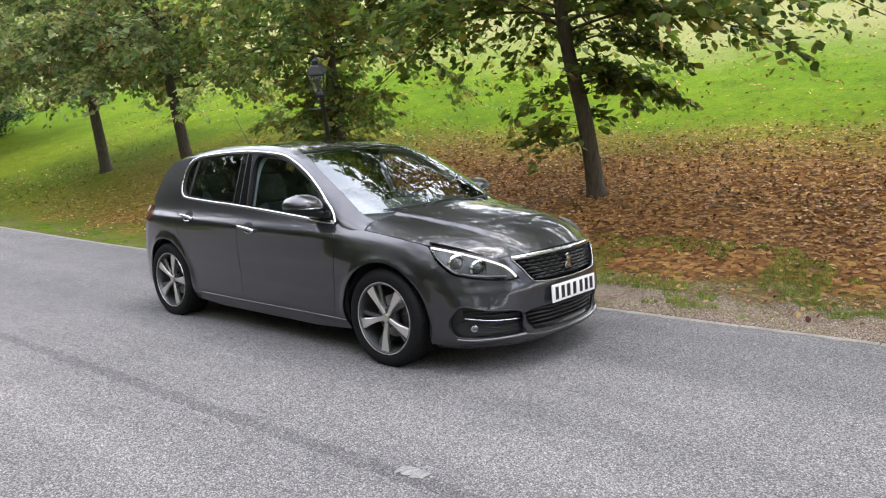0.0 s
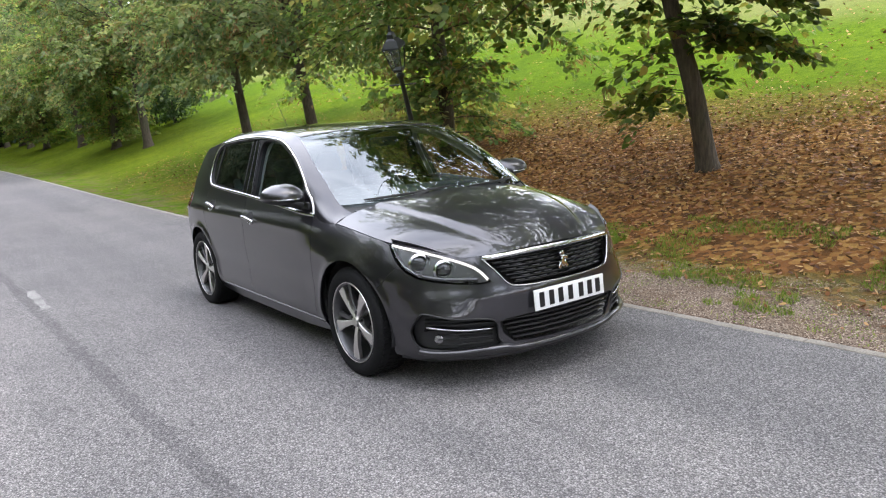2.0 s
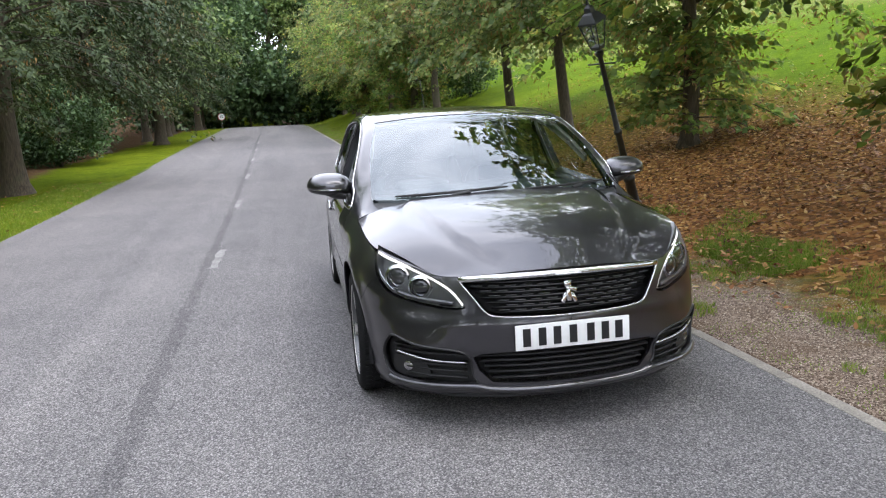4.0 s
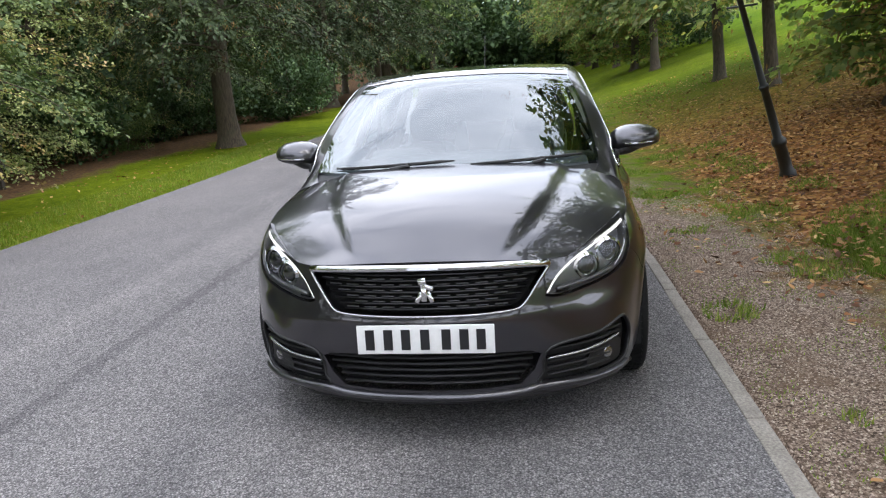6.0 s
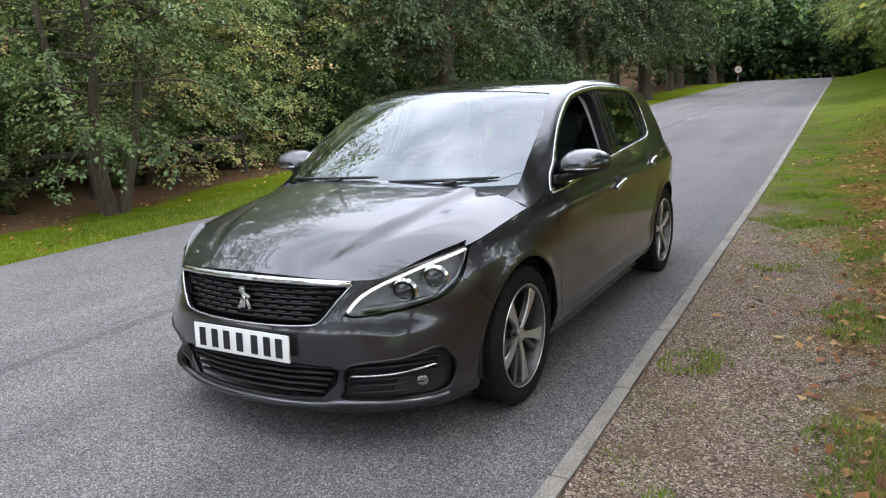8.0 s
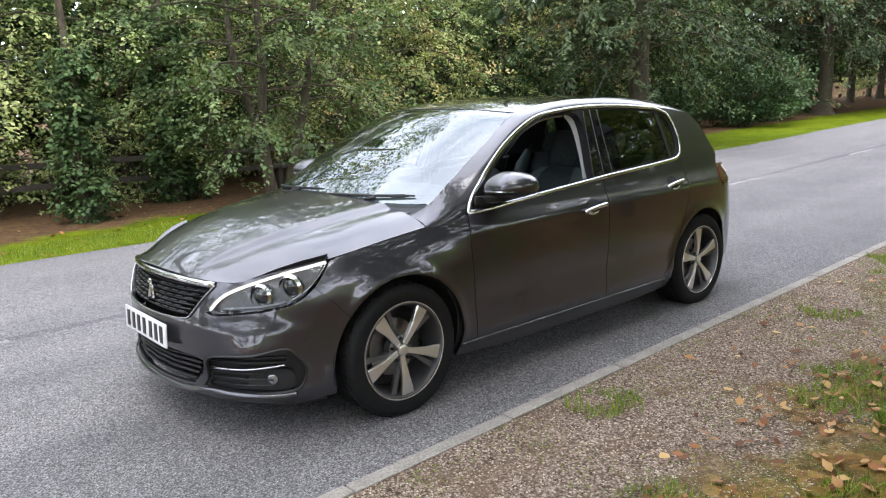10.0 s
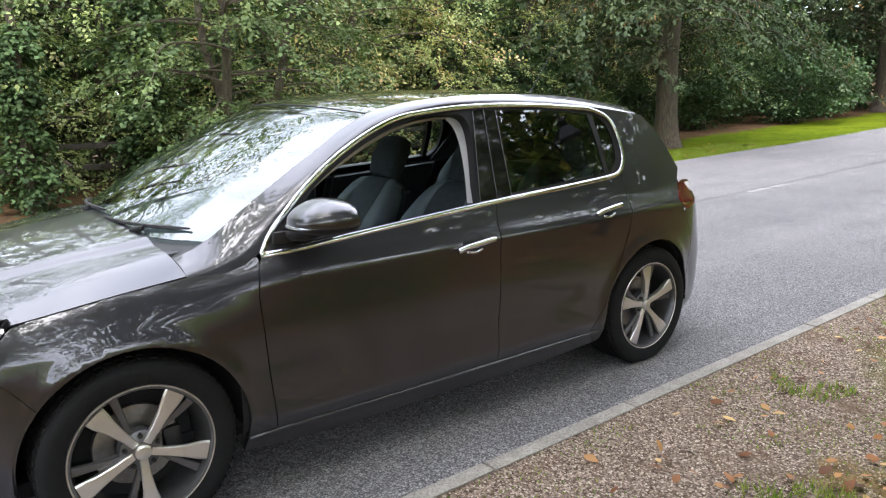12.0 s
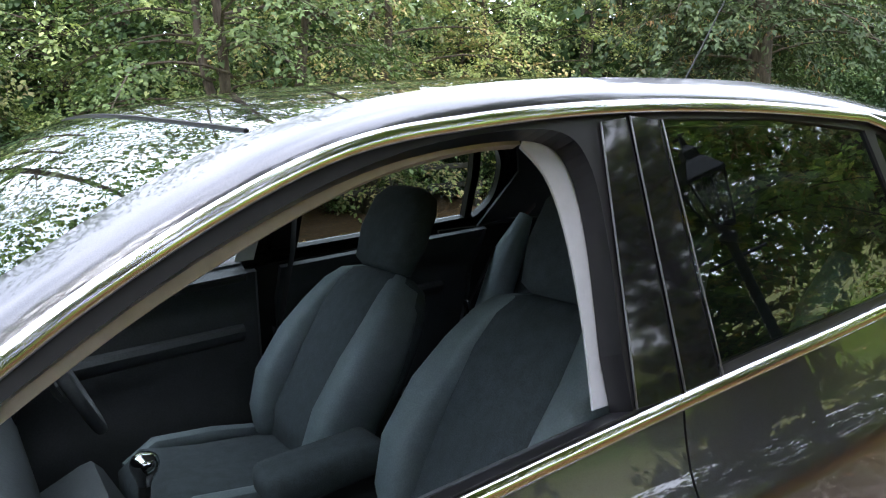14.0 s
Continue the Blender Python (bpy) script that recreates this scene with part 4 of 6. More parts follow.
def cross_strip(name, half, material, parent, wide, high, deep, label=""):
    """A bead that runs over the nose from one side to the other: half is its chart line from the middle out."""
    q = [(-s, z) for s, z in half[::-1] if s > 1e-6] + list(half)
    return strip(name, q, material, parent, wide, high, 1, deep, label=label)


grille = cross_strip("grille", [(0.0, .713), Y(.15, .712), Y(.30, .708), Y(.42, .702), Y(.462, .699)], CHROME, car, .014, .012, -.004, "black grille in a chrome frame")
cross_strip("lower_frame", curve([(0.0, .537), Y(.2, .539), Y(.318, .545), Y(.365, .562), Y(.42, .635), Y(.466, .697)], 5), DIMCHROME, grille, .005, .007, -.003, "chrome frame edge")
for i in range(7):
    z = .558 + i * .0205
    reach = .31 + (z - .545) * 1.0
    cross_strip("bar", [(0.0, z), Y(reach * .33, z), Y(reach * .66, z), Y(reach, z)], GLOSSBLACK, grille, .0055, .012, .026)
    if i < 6:
        for k in range(-6, 7):
            y = (k + (.5 if i % 2 else 0)) * .072
            if abs(y) + .024 < reach and abs(y) > .06:
                s0, s1 = Y(abs(y) - .024, z + .010)[0], Y(abs(y) + .024, z + .010)[0]
                g = 1 if y > 0 else -1
                strip("bright_dash", sorted([(g * s0, z + .010), (g * s1, z + .010)]), ALLOYDARK, grille, .0022, .005, 1, .016)
# plain shape where the maker's sign sits
bm = joined(box_bm((.012, .022, .075), pose(2.135, 0, .628, 0, -8, 0), .004), box_bm((.012, .018, .045), pose(2.133, .022, .606, 25, -8, 0), .004),
            box_bm((.012, .018, .045), pose(2.133, -.020, .605, -25, -8, 0), .004), box_bm((.012, .05, .018), pose(2.133, .012, .645, -20, -8, 0), .004), box_bm((.012, .032, .026), pose(2.134, -.006, .668, 10, -8, 0), .006))
part("badge", bm, CHROME, grille, "plain chrome emblem", True)
part("name_bar", box_bm((.004, .12, .010), pose(2.133, 0, .7135, 0, -30, 0), .001), DIMCHROME, grille)
lower = [(0.0, .392), Y(.2, .39), Y(.39, .378), Y(.425, .362), Y(.40, .30), Y(.345, .246), Y(.2, .24), (0.0, .238)]
intake = panel("lower_intake", lower[::-1], DARK, car, 0, deep=.05, step=.04, thick=.012, label="black lower air intake with slats")
for i, z in enumerate((.262, .290, .318, .346, .372)):
    reach = .335 + (z - .246) * .62
    cross_strip("slat", [(0.0, z), Y(reach * .5, z), Y(reach, z)], BLACK, intake, .006, .016, .022)
cross_strip("lip", curve([(0.0, .212), Y(.2, .212), Y(.34, .217), Y(.43, .228), X(1.97, .222), X(1.87, .222), X(1.82, .228)], 5), PAINT, front_bumper, .015, .020, -.002, "raised edge of the bumper")
cross_strip("under_lip", [(0.0, .172), Y(.3, .172), Y(.5, .172), X(1.85, .175), X(1.7, .185)], BLACK, front_bumper, .012, .012, .004)
for sd in (1, -1):
    fog = panel("fog_surround", FOG, BLACK, car, sd, deep=.030, step=.03, thick=.01, label="black fog lamp surround with slats and chrome strip")
    strip("frame_edge", FOG, BLACK, fog, .006, .010, sd, .004, True)
    for z in (.262, .290, .318, .372, .395):
        strip("slat", [Y(.455, z), X(1.99, z), X(1.90 if z < .33 else 1.86, z)], BLACK, fog, .005, .014, sd, .020)
    strip("chrome_blade", curve([Y(.45, .333), X(2.0, .336), X(1.93, .348), X(1.86, .360)], 4), DIMCHROME, fog, .006, .012, sd, .016, label="chrome blade")
    panel("lamp_pod", curve(XS((1.985, .262), (1.965, .325), (1.90, .338), (1.84, .33), (1.825, .28), (1.85, .248), (1.95, .246)), 4, True), BLACK, fog, sd, deep=.014, step=.03, thick=.02)
    c = skin(*X(1.905, .292), .012)
    c = Vector(c) * 1
    c.y *= sd
    d = Vector((.80, .60 * sd, 0))
    turn = d.to_track_quat("Z", "Y").to_matrix().to_4x4()
    part("fog_lamp", lathe([(.003, .003), (.017, .005), (.023, .002), (.026, -.005), (.023, -.02)], 20, Matrix.Translation(c) @ turn), DIMCHROME, fog, "round fog lamp", True)
    # headlamp: a dark bowl, two projectors, a bright blade along the top, under a clear lens
    hl_loop = hl_top + hl_low[1:-1]
    lamp = panel("headlight", hl_loop, BOWL, car, sd, deep=.045, step=.03, thick=-.04, label="swept headlight with twin projectors and bright strip")
    panel("lens", hl_loop, LENS, lamp, sd, deep=.0, step=.03, thick=.006, gap=.003, label="clear lens")
    strip("daylight_strip", [(s + .002, z - .007) for s, z in hl_top[1:-2]] + [Y(.462, .592)], DRL, lamp, .0065, .005, sd, .012, label="pale strip along the upper edge")
    strip("chrome_edge", curve([X(1.645, .775), X(1.735, .685), X(1.815, .628)], 6), DIMCHROME, lamp, .003, .004, sd, .016)
    strip("lower_bezel", curve([X(1.83, .622), X(1.92, .602), Y(.50, .594)], 6), BOWL, lamp, .008, .01, sd, .022)
    for px, pz, r in ((1.800, .680, .050), (1.905, .645, .047)):
        c = Vector(skin(*X(px, pz), .042))
        c.y *= sd
        d = Vector((.90, .42 * sd, 0))
        turn = d.to_track_quat("Z", "Y").to_matrix().to_4x4()
        part("projector", lathe([(r * 1.25, -.004), (r * 1.25, .010), (r * 1.02, .020), (r * .98, .008)], 24, Matrix.Translation(c) @ turn, True), REFLECTOR, lamp, "bright projector ring", True)
        part("bulb_lens", lathe([(.002, .020), (r * .5, .017), (r * .85, .008), (r * .98, -.004)], 20, Matrix.Translation(c) @ turn), ROOFGLASS, lamp, "", True)
# number plate with plain bars in place of its characters
plate = part("number_plate", box_bm((.008, .52, .111), pose(2.180, 0, .457, 0, -3, 0), .003), PLATE, car, "white number plate with dark bars", True)
for y in (-.205, -.135, -.068, .0, .085, .152, .215):
    if y == .0:
        y = .005
    part("bar", box_bm((.003, .034, .078), pose(2.1855, y - .005, .457, 0, -3, 0)), INK, plate)


# wheels
def build_wheel():
    w = thing("wheel", "five-spoke alloy wheel", "wheel")
    w_t = Matrix.Rotation(radians(-90), 4, "X")  # axle along +y, outer face at +y
    tyre = [(.230, -.105), (.250, -.112), (.287, -.114), (.306, -.104), (.316, -.085), (.317, -.03), (.317, .03), (.316, .085), (.306, .104), (.287, .114), (.252, .112), (.236, .105), (.230, .09), (.230, -.09)]
    part("tyre", lathe(tyre, 64, w_t, True), RUBBER, w, "black tyre with tread grooves", True)
    bm = bmesh.new()
    for row, (yo, wd) in enumerate(((-.072, .030), (-.026, .034), (.026, .034), (.072, .030))):
        for i in range(60):
            a = 2 * math.pi * (i + row * .3) / 60
            b = box_bm((wd, .022, .006), w_t @ Matrix.Rotation(a, 4, "Z") @ pose(.3175, 0, yo) @ pose(0, 0, 0, 0, 90, 0) @ pose(0, 0, 0, 0, 0, 14 if row % 2 else -14))
            me = bpy.data.meshes.new("scrap")
            b.to_mesh(me)
            b.free()
            bm.from_mesh(me)
            bpy.data.meshes.remove(me)
    part("tread", bm, RUBBER, w)
    part("rim", lathe([(.235, .098), (.230, .106), (.222, .104), (.217, .092), (.208, .04), (.204, -.09), (.230, -.10), (.230, .09)], 64, w_t, True), ALLOYDARK, w, "grey rim with bright lip", True)
    part("rim_lip", lathe([(.2360, .103), (.2335, .1080), (.2300, .1075), (.2280, .102)], 64, w_t, True), ALLOY, w, "bright rim lip", True)
    part("brake_disc", lathe([(.05, .008), (.138, .008), (.138, -.016), (.05, -.016)], 40, w_t, True), DISC, w, "", True)
    part("wheel_back", lathe([(.02, -.03), (.196, -.035), (.196, -.05), (.02, -.05)], 32, w_t, True), DARK, w)
    part("caliper", box_bm((.06, .12, .06), w_t @ pose(-.115, .03, -.002), .012), BLACK, w, "", True)

    def spoke(angle, rows, y_hub, y_rim, depth, name, material):
        bm = bmesh.new()
        rings = []
        for r, off, half in rows:
            k = (r - .03) / .18
            top = y_hub + (y_rim - y_hub) * k + .006 * math.sin(math.pi * k)
            rings.append([bm.verts.new((r, off - half, top - .004)), bm.verts.new((r, off - half * .8, top)), bm.verts.new((r, off + half * .8, top)), bm.verts.new((r, off + half, top - .004)),
                          bm.verts.new((r, off + half * .7, top - depth)), bm.verts.new((r, off - half * .7, top - depth))])
        for a, b in zip(rings, rings[1:]):
            for i in range(6):
                j = (i + 1) % 6
                bm.faces.new((a[i], a[j], b[j], b[i]))
        bm.faces.new(rings[0])
        bm.faces.new(rings[-1][::-1])
        bmesh.ops.recalc_face_normals(bm, faces=bm.faces)
        bmesh.ops.transform(bm, matrix=w_t @ Matrix.Rotation(radians(angle), 4, "Z"), verts=bm.verts)
        return part(name, bm, material, w)
    for i in range(5):
        a = 90 + 72 * i
        spoke(a, [(.03, 0, .014), (.08, 0, .0155), (.14, .002, .022), (.190, .004, .033), (.216, .004, .035)], .082, .098, .03, "spoke", ALLOY)
        spoke(a - 17, [(.05, .006, .010), (.10, .004, .010), (.15, 0, .012), (.214, -.004, .016)], .060, .078, .025, "rear_spoke", ALLOYDARK)
        b = Matrix.Rotation(radians(a + 36), 4, "Z") @ pose(.054, 0, .070)
        part("wheel_bolt", lathe([(.002, .014), (.007, .014), (.008, .012), (.008, 0), (.012, -.004)], 8, w_t @ b), BLACK, w, "", True)
    part("hub", lathe([(.002, .080), (.04, .078), (.068, .066), (.072, .03)], 32, w_t), ALLOYDARK, w, "", True)
    part("hub_cap", lathe([(.002, .096), (.020, .095), (.0265, .091), (.028, .08)], 28, w_t), ALLOY, w, "round silver hub cap", True)
    return w


wheel = build_wheel()
spots = [(1.31, .772, 0, 2), (-1.31, .772, 0, 40), (1.31, -.772, 180, -3), (-1.31, -.772, 180, 20)]
for i, (x, y, rz, spin) in enumerate(spots):
    m = pose(x, y, .317, 0, 0, rz) @ pose(0, 0, 0, 0, spin, 0)
    w = wheel if i == 3 else copy_thing(wheel, m)
    w.matrix_basis = m
    w.parent = car
    tagged(w, "five-spoke alloy wheel with bright spoke faces")


# mirrors
def build_mirror(sd):
    bm = bmesh.new()
    bmesh.ops.create_uvsphere(bm, u_segments=28, v_segments=18, radius=1)
    for v in bm.verts:
        x, y, z = (math.copysign(abs(c) ** p, c) for c, p in zip(v.co, (.8, .72, .72)))
        v.co = Vector((x * (.118 if x > 0 else .14), y * (.136 - .022 * max(x, 0)), z * ((.084 if z > 0 else .050) - .008 * y - (.016 if x > 0 else 0) * x) - .022 + .010 * y))
        v.co.y *= 1 - .20 * max(z, 0) ** 2
        v.co.x *= 1 - .16 * max(z, 0) ** 2
        if x < 0:
            v.co.x = max(v.co.x, -.100)
    bmesh.ops.transform(bm, matrix=pose(.655, .932, 1.037, 0, 0, -5), verts=bm.verts)
    if sd < 0:
        bmesh.ops.scale(bm, vec=(1, -1, 1), verts=bm.verts)
        bmesh.ops.reverse_faces(bm, faces=bm.faces)
    under = bm.copy()
    bmesh.ops.delete(under, geom=[f for f in under.faces if f.calc_center_median().z > 1.006], context="FACES")
    bmesh.ops.scale(under, vec=(1.012, 1.012, 1.012), space=pose(-.655, -.932 * sd, -1.03), verts=under.verts)
    shell = part("door_mirror", bm, PAINT, car, "grey door mirror on a black foot", True)
    part("lower_shell", under, BLACK, shell, "black lower half", True)
    b2 = tube([(.74, sd * .845, .962), (.735, sd * .89, .970), (.70, sd * .93, .985), (.68, sd * .97, .99)], [.022, .026, .034, .02], 10, .6)
    part("foot", b2, BLACK, shell, "black mirror foot", True)
    part("base", box_bm((.11, .02, .045), pose(.745, sd * .832, .958, 0, 0, 0), .008), BLACK, shell, "", True)
    ll = [(.655 + .121 * math.cos(a), sd * (.932 + .121 * math.sin(a)), 1.008 + .004 * math.sin(a)) for a in np.linspace(-.5, 1.45, 14)]
    part("indicator", tube(ll, .006, 6), DIMCHROME, shell, "thin light strip", True)
    part("glass", lathe([(.001, .002), (.062, .002), (.064, -.001)], 28, pose(.572, sd * .932, 1.022, 0, -90, 5 * sd) @ Matrix.Diagonal((.72, 1.35, 1, 1))), CHROME, shell, "mirror glass", True)


for sd in (1, -1):
    build_mirror(sd)

# wipers, cowl, aerial
part("cowl", tube([(1.10, -.62, .918), (1.155, -.4, .928), (1.18, 0, .934), (1.155, .4, .928), (1.10, .62, .918)], [.012, .028, .03, .028, .012], 8, .6), BLACK, car, "black trim under the windscreen", True)
ws = coons(WS_LOW, WS_SIDE, WS_TOP, WS_MID)


def on_screen(t, y, lift=.012):
    p = ws(np.array([[t, min(1, abs(y) / .72)]]))[0]
    return Vector((p[0] + lift * .55, y, p[2] + lift))


for y0, y1 in ((-.60, .02), (.10, .64)):
    wp = part("wiper", tube([on_screen(.0, y0 + .30), on_screen(.012, y0 + .40 if y0 < 0 else y0 + .36, .02), on_screen(.026, (y0 + y1) / 2 + .08, .02)], [.012, .010, .007], 8), BLACK, car, "black windscreen wiper", True)
    part("blade", tube([on_screen(.012 + .035 * i / 8, y0 + (y1 - y0) * i / 8, .014) for i in range(9)], [.004] + [.008] * 7 + [.004], 6), BLACK, wp, "", True)
aer = part("aerial", lathe([(.016, 0), (.014, .012), (.006, .03), (.003, .05)], 12, pose(-1.25, .0, 1.418, 0, -25, 0)), BLACK, car, "thin whip aerial", True)
part("whip", tube([(-1.262, 0, 1.445), (-1.38, 0, 1.60), (-1.47, 0, 1.72)], [.003, .0025, .002], 6), BLACK, aer)

# cabin
part("floor_pan", box_bm((3.4, 1.5, .04), pose(-.1, 0, .27), .01), DARK, car)
part("underbody", joined(box_bm((3.3, 1.3, .06), pose(.1, 0, .20), .01), box_bm((.9, 1.1, .3), pose(1.55, 0, .45), .05)), DARK, car)


def cushion(sections, material, name, parent, label=""):
    """A padded shape through rounded-rectangle sections: (centre, half width, half depth, across, deep)."""
    bm = bmesh.new()
    rings, steps = [], 24
    for c, w, d, ax, ad in sections:
        c, ax, ad = Vector(c), Vector(ax).normalized(), Vector(ad).normalized()
        ring = []
        for i in range(steps):
            a = 2 * math.pi * i / steps
            ca, sa = math.cos(a), math.sin(a)
            ring.append(bm.verts.new(c + ax * w * math.copysign(abs(ca) ** .55, ca) + ad * d * math.copysign(abs(sa) ** .7, sa)))
        rings.append(ring)
    for u, v in zip(rings, rings[1:]):
        for i in range(steps):
            j = (i + 1) % steps
            bm.faces.new((u[i], u[j], v[j], v[i]))
    bm.faces.new(rings[0][::-1])
    bm.faces.new(rings[-1])
    bmesh.ops.recalc_face_normals(bm, faces=bm.faces)
    ob = part(name, bm, material, parent, label)
    ob.data.polygons.foreach_set("use_smooth", [True] * len(ob.data.polygons))
    return ob


def front_seat(y, recline=0.0, drop=0.0, hinge=.085):
    up, fw = Vector((-.52, 0, .854)), Vector((.854, 0, .52))
    foot = Vector((-.28 + recline + hinge, y, .536 - drop))
    def at(h, f=0):
        return foot + up * h + fw * f
    back = cushion([(at(-.02), .19, .05, (0, 1, 0), fw), (at(.06), .225, .085, (0, 1, 0), fw), (at(.25), .235, .09, (0, 1, 0), fw), (at(.40), .222, .09, (0, 1, 0), fw), (at(.48), .202, .08, (0, 1, 0), fw), (at(.53), .168, .06, (0, 1, 0), fw), (at(.55), .12, .03, (0, 1, 0), fw)], CLOTH, "seat", car, "dark cloth bucket seat with grey bolsters")
    for s in (1, -1):
        out = lambda h, f, k: at(h, f) + Vector((0, s * k, 0))
        cushion([(out(-.02, .03, .18), .04, .05, (0, 1, 0), fw), (out(.04, .05, .192), .056, .07, (0, 1, 0), fw), (out(.14, .062, .206), .062, .082, (0, 1, 0), fw), (out(.28, .056, .204), .060, .078, (0, 1, 0), fw), (out(.39, .045, .188), .050, .066, (0, 1, 0), fw), (out(.47, .034, .166), .044, .056, (0, 1, 0), fw), (out(.52, .024, .140), .038, .042, (0, 1, 0), fw), (out(.548, .015, .10), .020, .016, (0, 1, 0), fw)], BOLSTER, "bolster", back, "grey side bolster")
    cushion([(at(.548, .025), .09, .04, (0, 1, 0), fw), (at(.56, .03), .112, .055, (0, 1, 0), fw), (at(.65, .04), .128, .066, (0, 1, 0), fw), (at(.745, .045), .124, .06, (0, 1, 0), fw), (at(.785, .042), .105, .045, (0, 1, 0), fw), (at(.80, .04), .07, .02, (0, 1, 0), fw)], CLOTH, "headrest", back, "dark cloth headrest")
    for s in (-.05, .05):
        part("headrest_post", tube([at(.56) + Vector((0, s, 0)), at(.68) + Vector((0, s, 0))], .006, 8), CHROME, back)
    cushion([((-.30 + recline, y, .48 - drop), .20, .07, (0, 1, 0), (0, 0, 1)), ((-.18 + recline, y, .47 - drop), .235, .09, (0, 1, 0), (0, 0, 1)), ((.05 + recline, y, .49 - drop), .24, .09, (0, 1, 0), (0, 0, 1)), ((.20 + recline, y, .525 - drop), .225, .085, (0, 1, 0), (0, 0, 1)), ((.26 + recline, y, .52 - drop), .19, .05, (0, 1, 0), (0, 0, 1))], CLOTH, "seat_cushion", back, "dark cloth seat cushion")
    for s in (1, -1):
        part("cushion_bolster", tube([(-.20 + recline, y + s * .205, .54 - drop), (0 + recline, y + s * .215, .565 - drop), (.16 + recline, y + s * .205, .58 - drop), (.24 + recline, y + s * .185, .55 - drop)], [.026, .034, .034, .02], 10, .8), BOLSTER, back, "", True)
    return back


front_seat(.36, .02, .012, .055)
front_seat(-.36, .02, .045)
rear = cushion([((-1.02, 0, .50), .60, .08, (0, 1, 0), (.95, 0, .3)), ((-1.10, 0, .70), .63, .09, (0, 1, 0), (.95, 0, .3)), ((-1.19, 0, .92), .61, .08, (0, 1, 0), (.95, 0, .3)), ((-1.24, 0, 1.02), .56, .05, (0, 1, 0), (.95, 0, .3))], CLOTH, "rear_bench", car, "dark cloth rear bench")
cushion([((-1.06, 0, .47), .60, .07, (0, 1, 0), (0, 0, 1)), ((-.80, 0, .49), .62, .09, (0, 1, 0), (0, 0, 1)), ((-.62, 0, .49), .60, .06, (0, 1, 0), (0, 0, 1))], CLOTH, "bench_cushion", rear)
for y in (-.38, .38):
    cushion([((-1.25, y, 1.01), .09, .03, (0, 1, 0), (.95, 0, .3)), ((-1.27, y, 1.06), .125, .05, (0, 1, 0), (.95, 0, .3)), ((-1.30, y, 1.15), .12, .05, (0, 1, 0), (.95, 0, .3)), ((-1.315, y, 1.19), .08, .03, (0, 1, 0), (.95, 0, .3))], CLOTH, "headrest", rear)
    for s in (-.19, .19):
        part("bolster", tube([(-.93, y + s, .56), (-.98, y + s, .72), (-1.07, y + s, .92), (-1.15, y + s, 1.045)], [.03, .058, .056, .026], 12), BOLSTER, rear, "grey side bolster", True)
# dashboard with binnacle, wheel on the right-hand side
dash = cushion([((.62, -.73, .82), .12, .14, (1, 0, 0), (0, 0, 1)), ((.66, -.36, .84), .16, .15, (1, 0, 0), (0, 0, 1)), ((.70, 0, .84), .19, .16, (1, 0, 0), (0, 0, 1)), ((.66, .36, .84), .16, .15, (1, 0, 0), (0, 0, 1)), ((.62, .73, .82), .12, .14, (1, 0, 0), (0, 0, 1))], TRIM, "dashboard", car, "dark soft-touch dashboard")
part("top_pad", box_bm((.50, 1.36, .03), pose(.90, 0, .925, 0, 4, 0), .012), TRIM, dash, "", True)
cushion([((.44, -.36, .97), .10, .02, (0, 1, 0), (0, 0, 1)), ((.56, -.36, .985), .17, .04, (0, 1, 0), (0, 0, 1)), ((.70, -.36, .96), .16, .03, (0, 1, 0), (0, 0, 1))], TRIM, "instrument_hood", dash)
part("screen", box_bm((.012, .22, .13), pose(.52, 0, .90, 0, -15, 0), .006), GLOSSBLACK, dash, "black touch screen", True)
sw = Matrix.Translation((.40, -.36, .86)) @ Matrix.Rotation(radians(-66), 4, "Y")
steer = part("steering_wheel", lathe([(.165 + .014 * math.cos(a), .014 * math.sin(a)) for a in np.linspace(0, 2 * math.pi, 12, endpoint=False)], 40, sw, True), TRIM, car, "small black steering wheel", True)
part("boss", box_bm((.12, .12, .05), sw @ pose(0, 0, -.015), .02), TRIM, steer, "", True)
part("spoke", box_bm((.32, .035, .02), sw @ pose(0, 0, -.012, 0, 0, 90), .008), TRIM, steer, "", True)
console = part("centre_console", joined(box_bm((.95, .20, .26), pose(.12, 0, .42), .03), box_bm((.30, .22, .18), pose(.48, 0, .60, 0, 25, 0), .03)), TRIM, car, "dark centre console", True)
part("armrest", box_bm((.29, .145, .08), pose(-.065, .0, .624, 0, 4, 0), .036, 4), CLOTH, console, "dark padded armrest lid", True)
gear = part("gear_lever", lathe([(.055, -.065), (.04, -.03), (.022, .02), (.012, .05), (.012, .10)], 16, pose(.318, 0, .606, 0, -6, 0)), BLACK, console, "gear lever with chrome knob", True)
part("knob", lathe([(.001, .156), (.010, .1555), (.018, .153), (.024, .148), (.0275, .140), (.028, .131), (.026, .122), (.021, .112), (.016, .102), (.0125, .09)], 32, pose(.318, 0, .606, 0, -6, 0)), CHROME, gear, "polished chrome gear knob", True)
part("gear_ring", lathe([(.055, 0), (.055, .008), (.045, .010), (.045, 0)], 24, pose(.318, 0, .548), True), CHROME, gear, "", True)
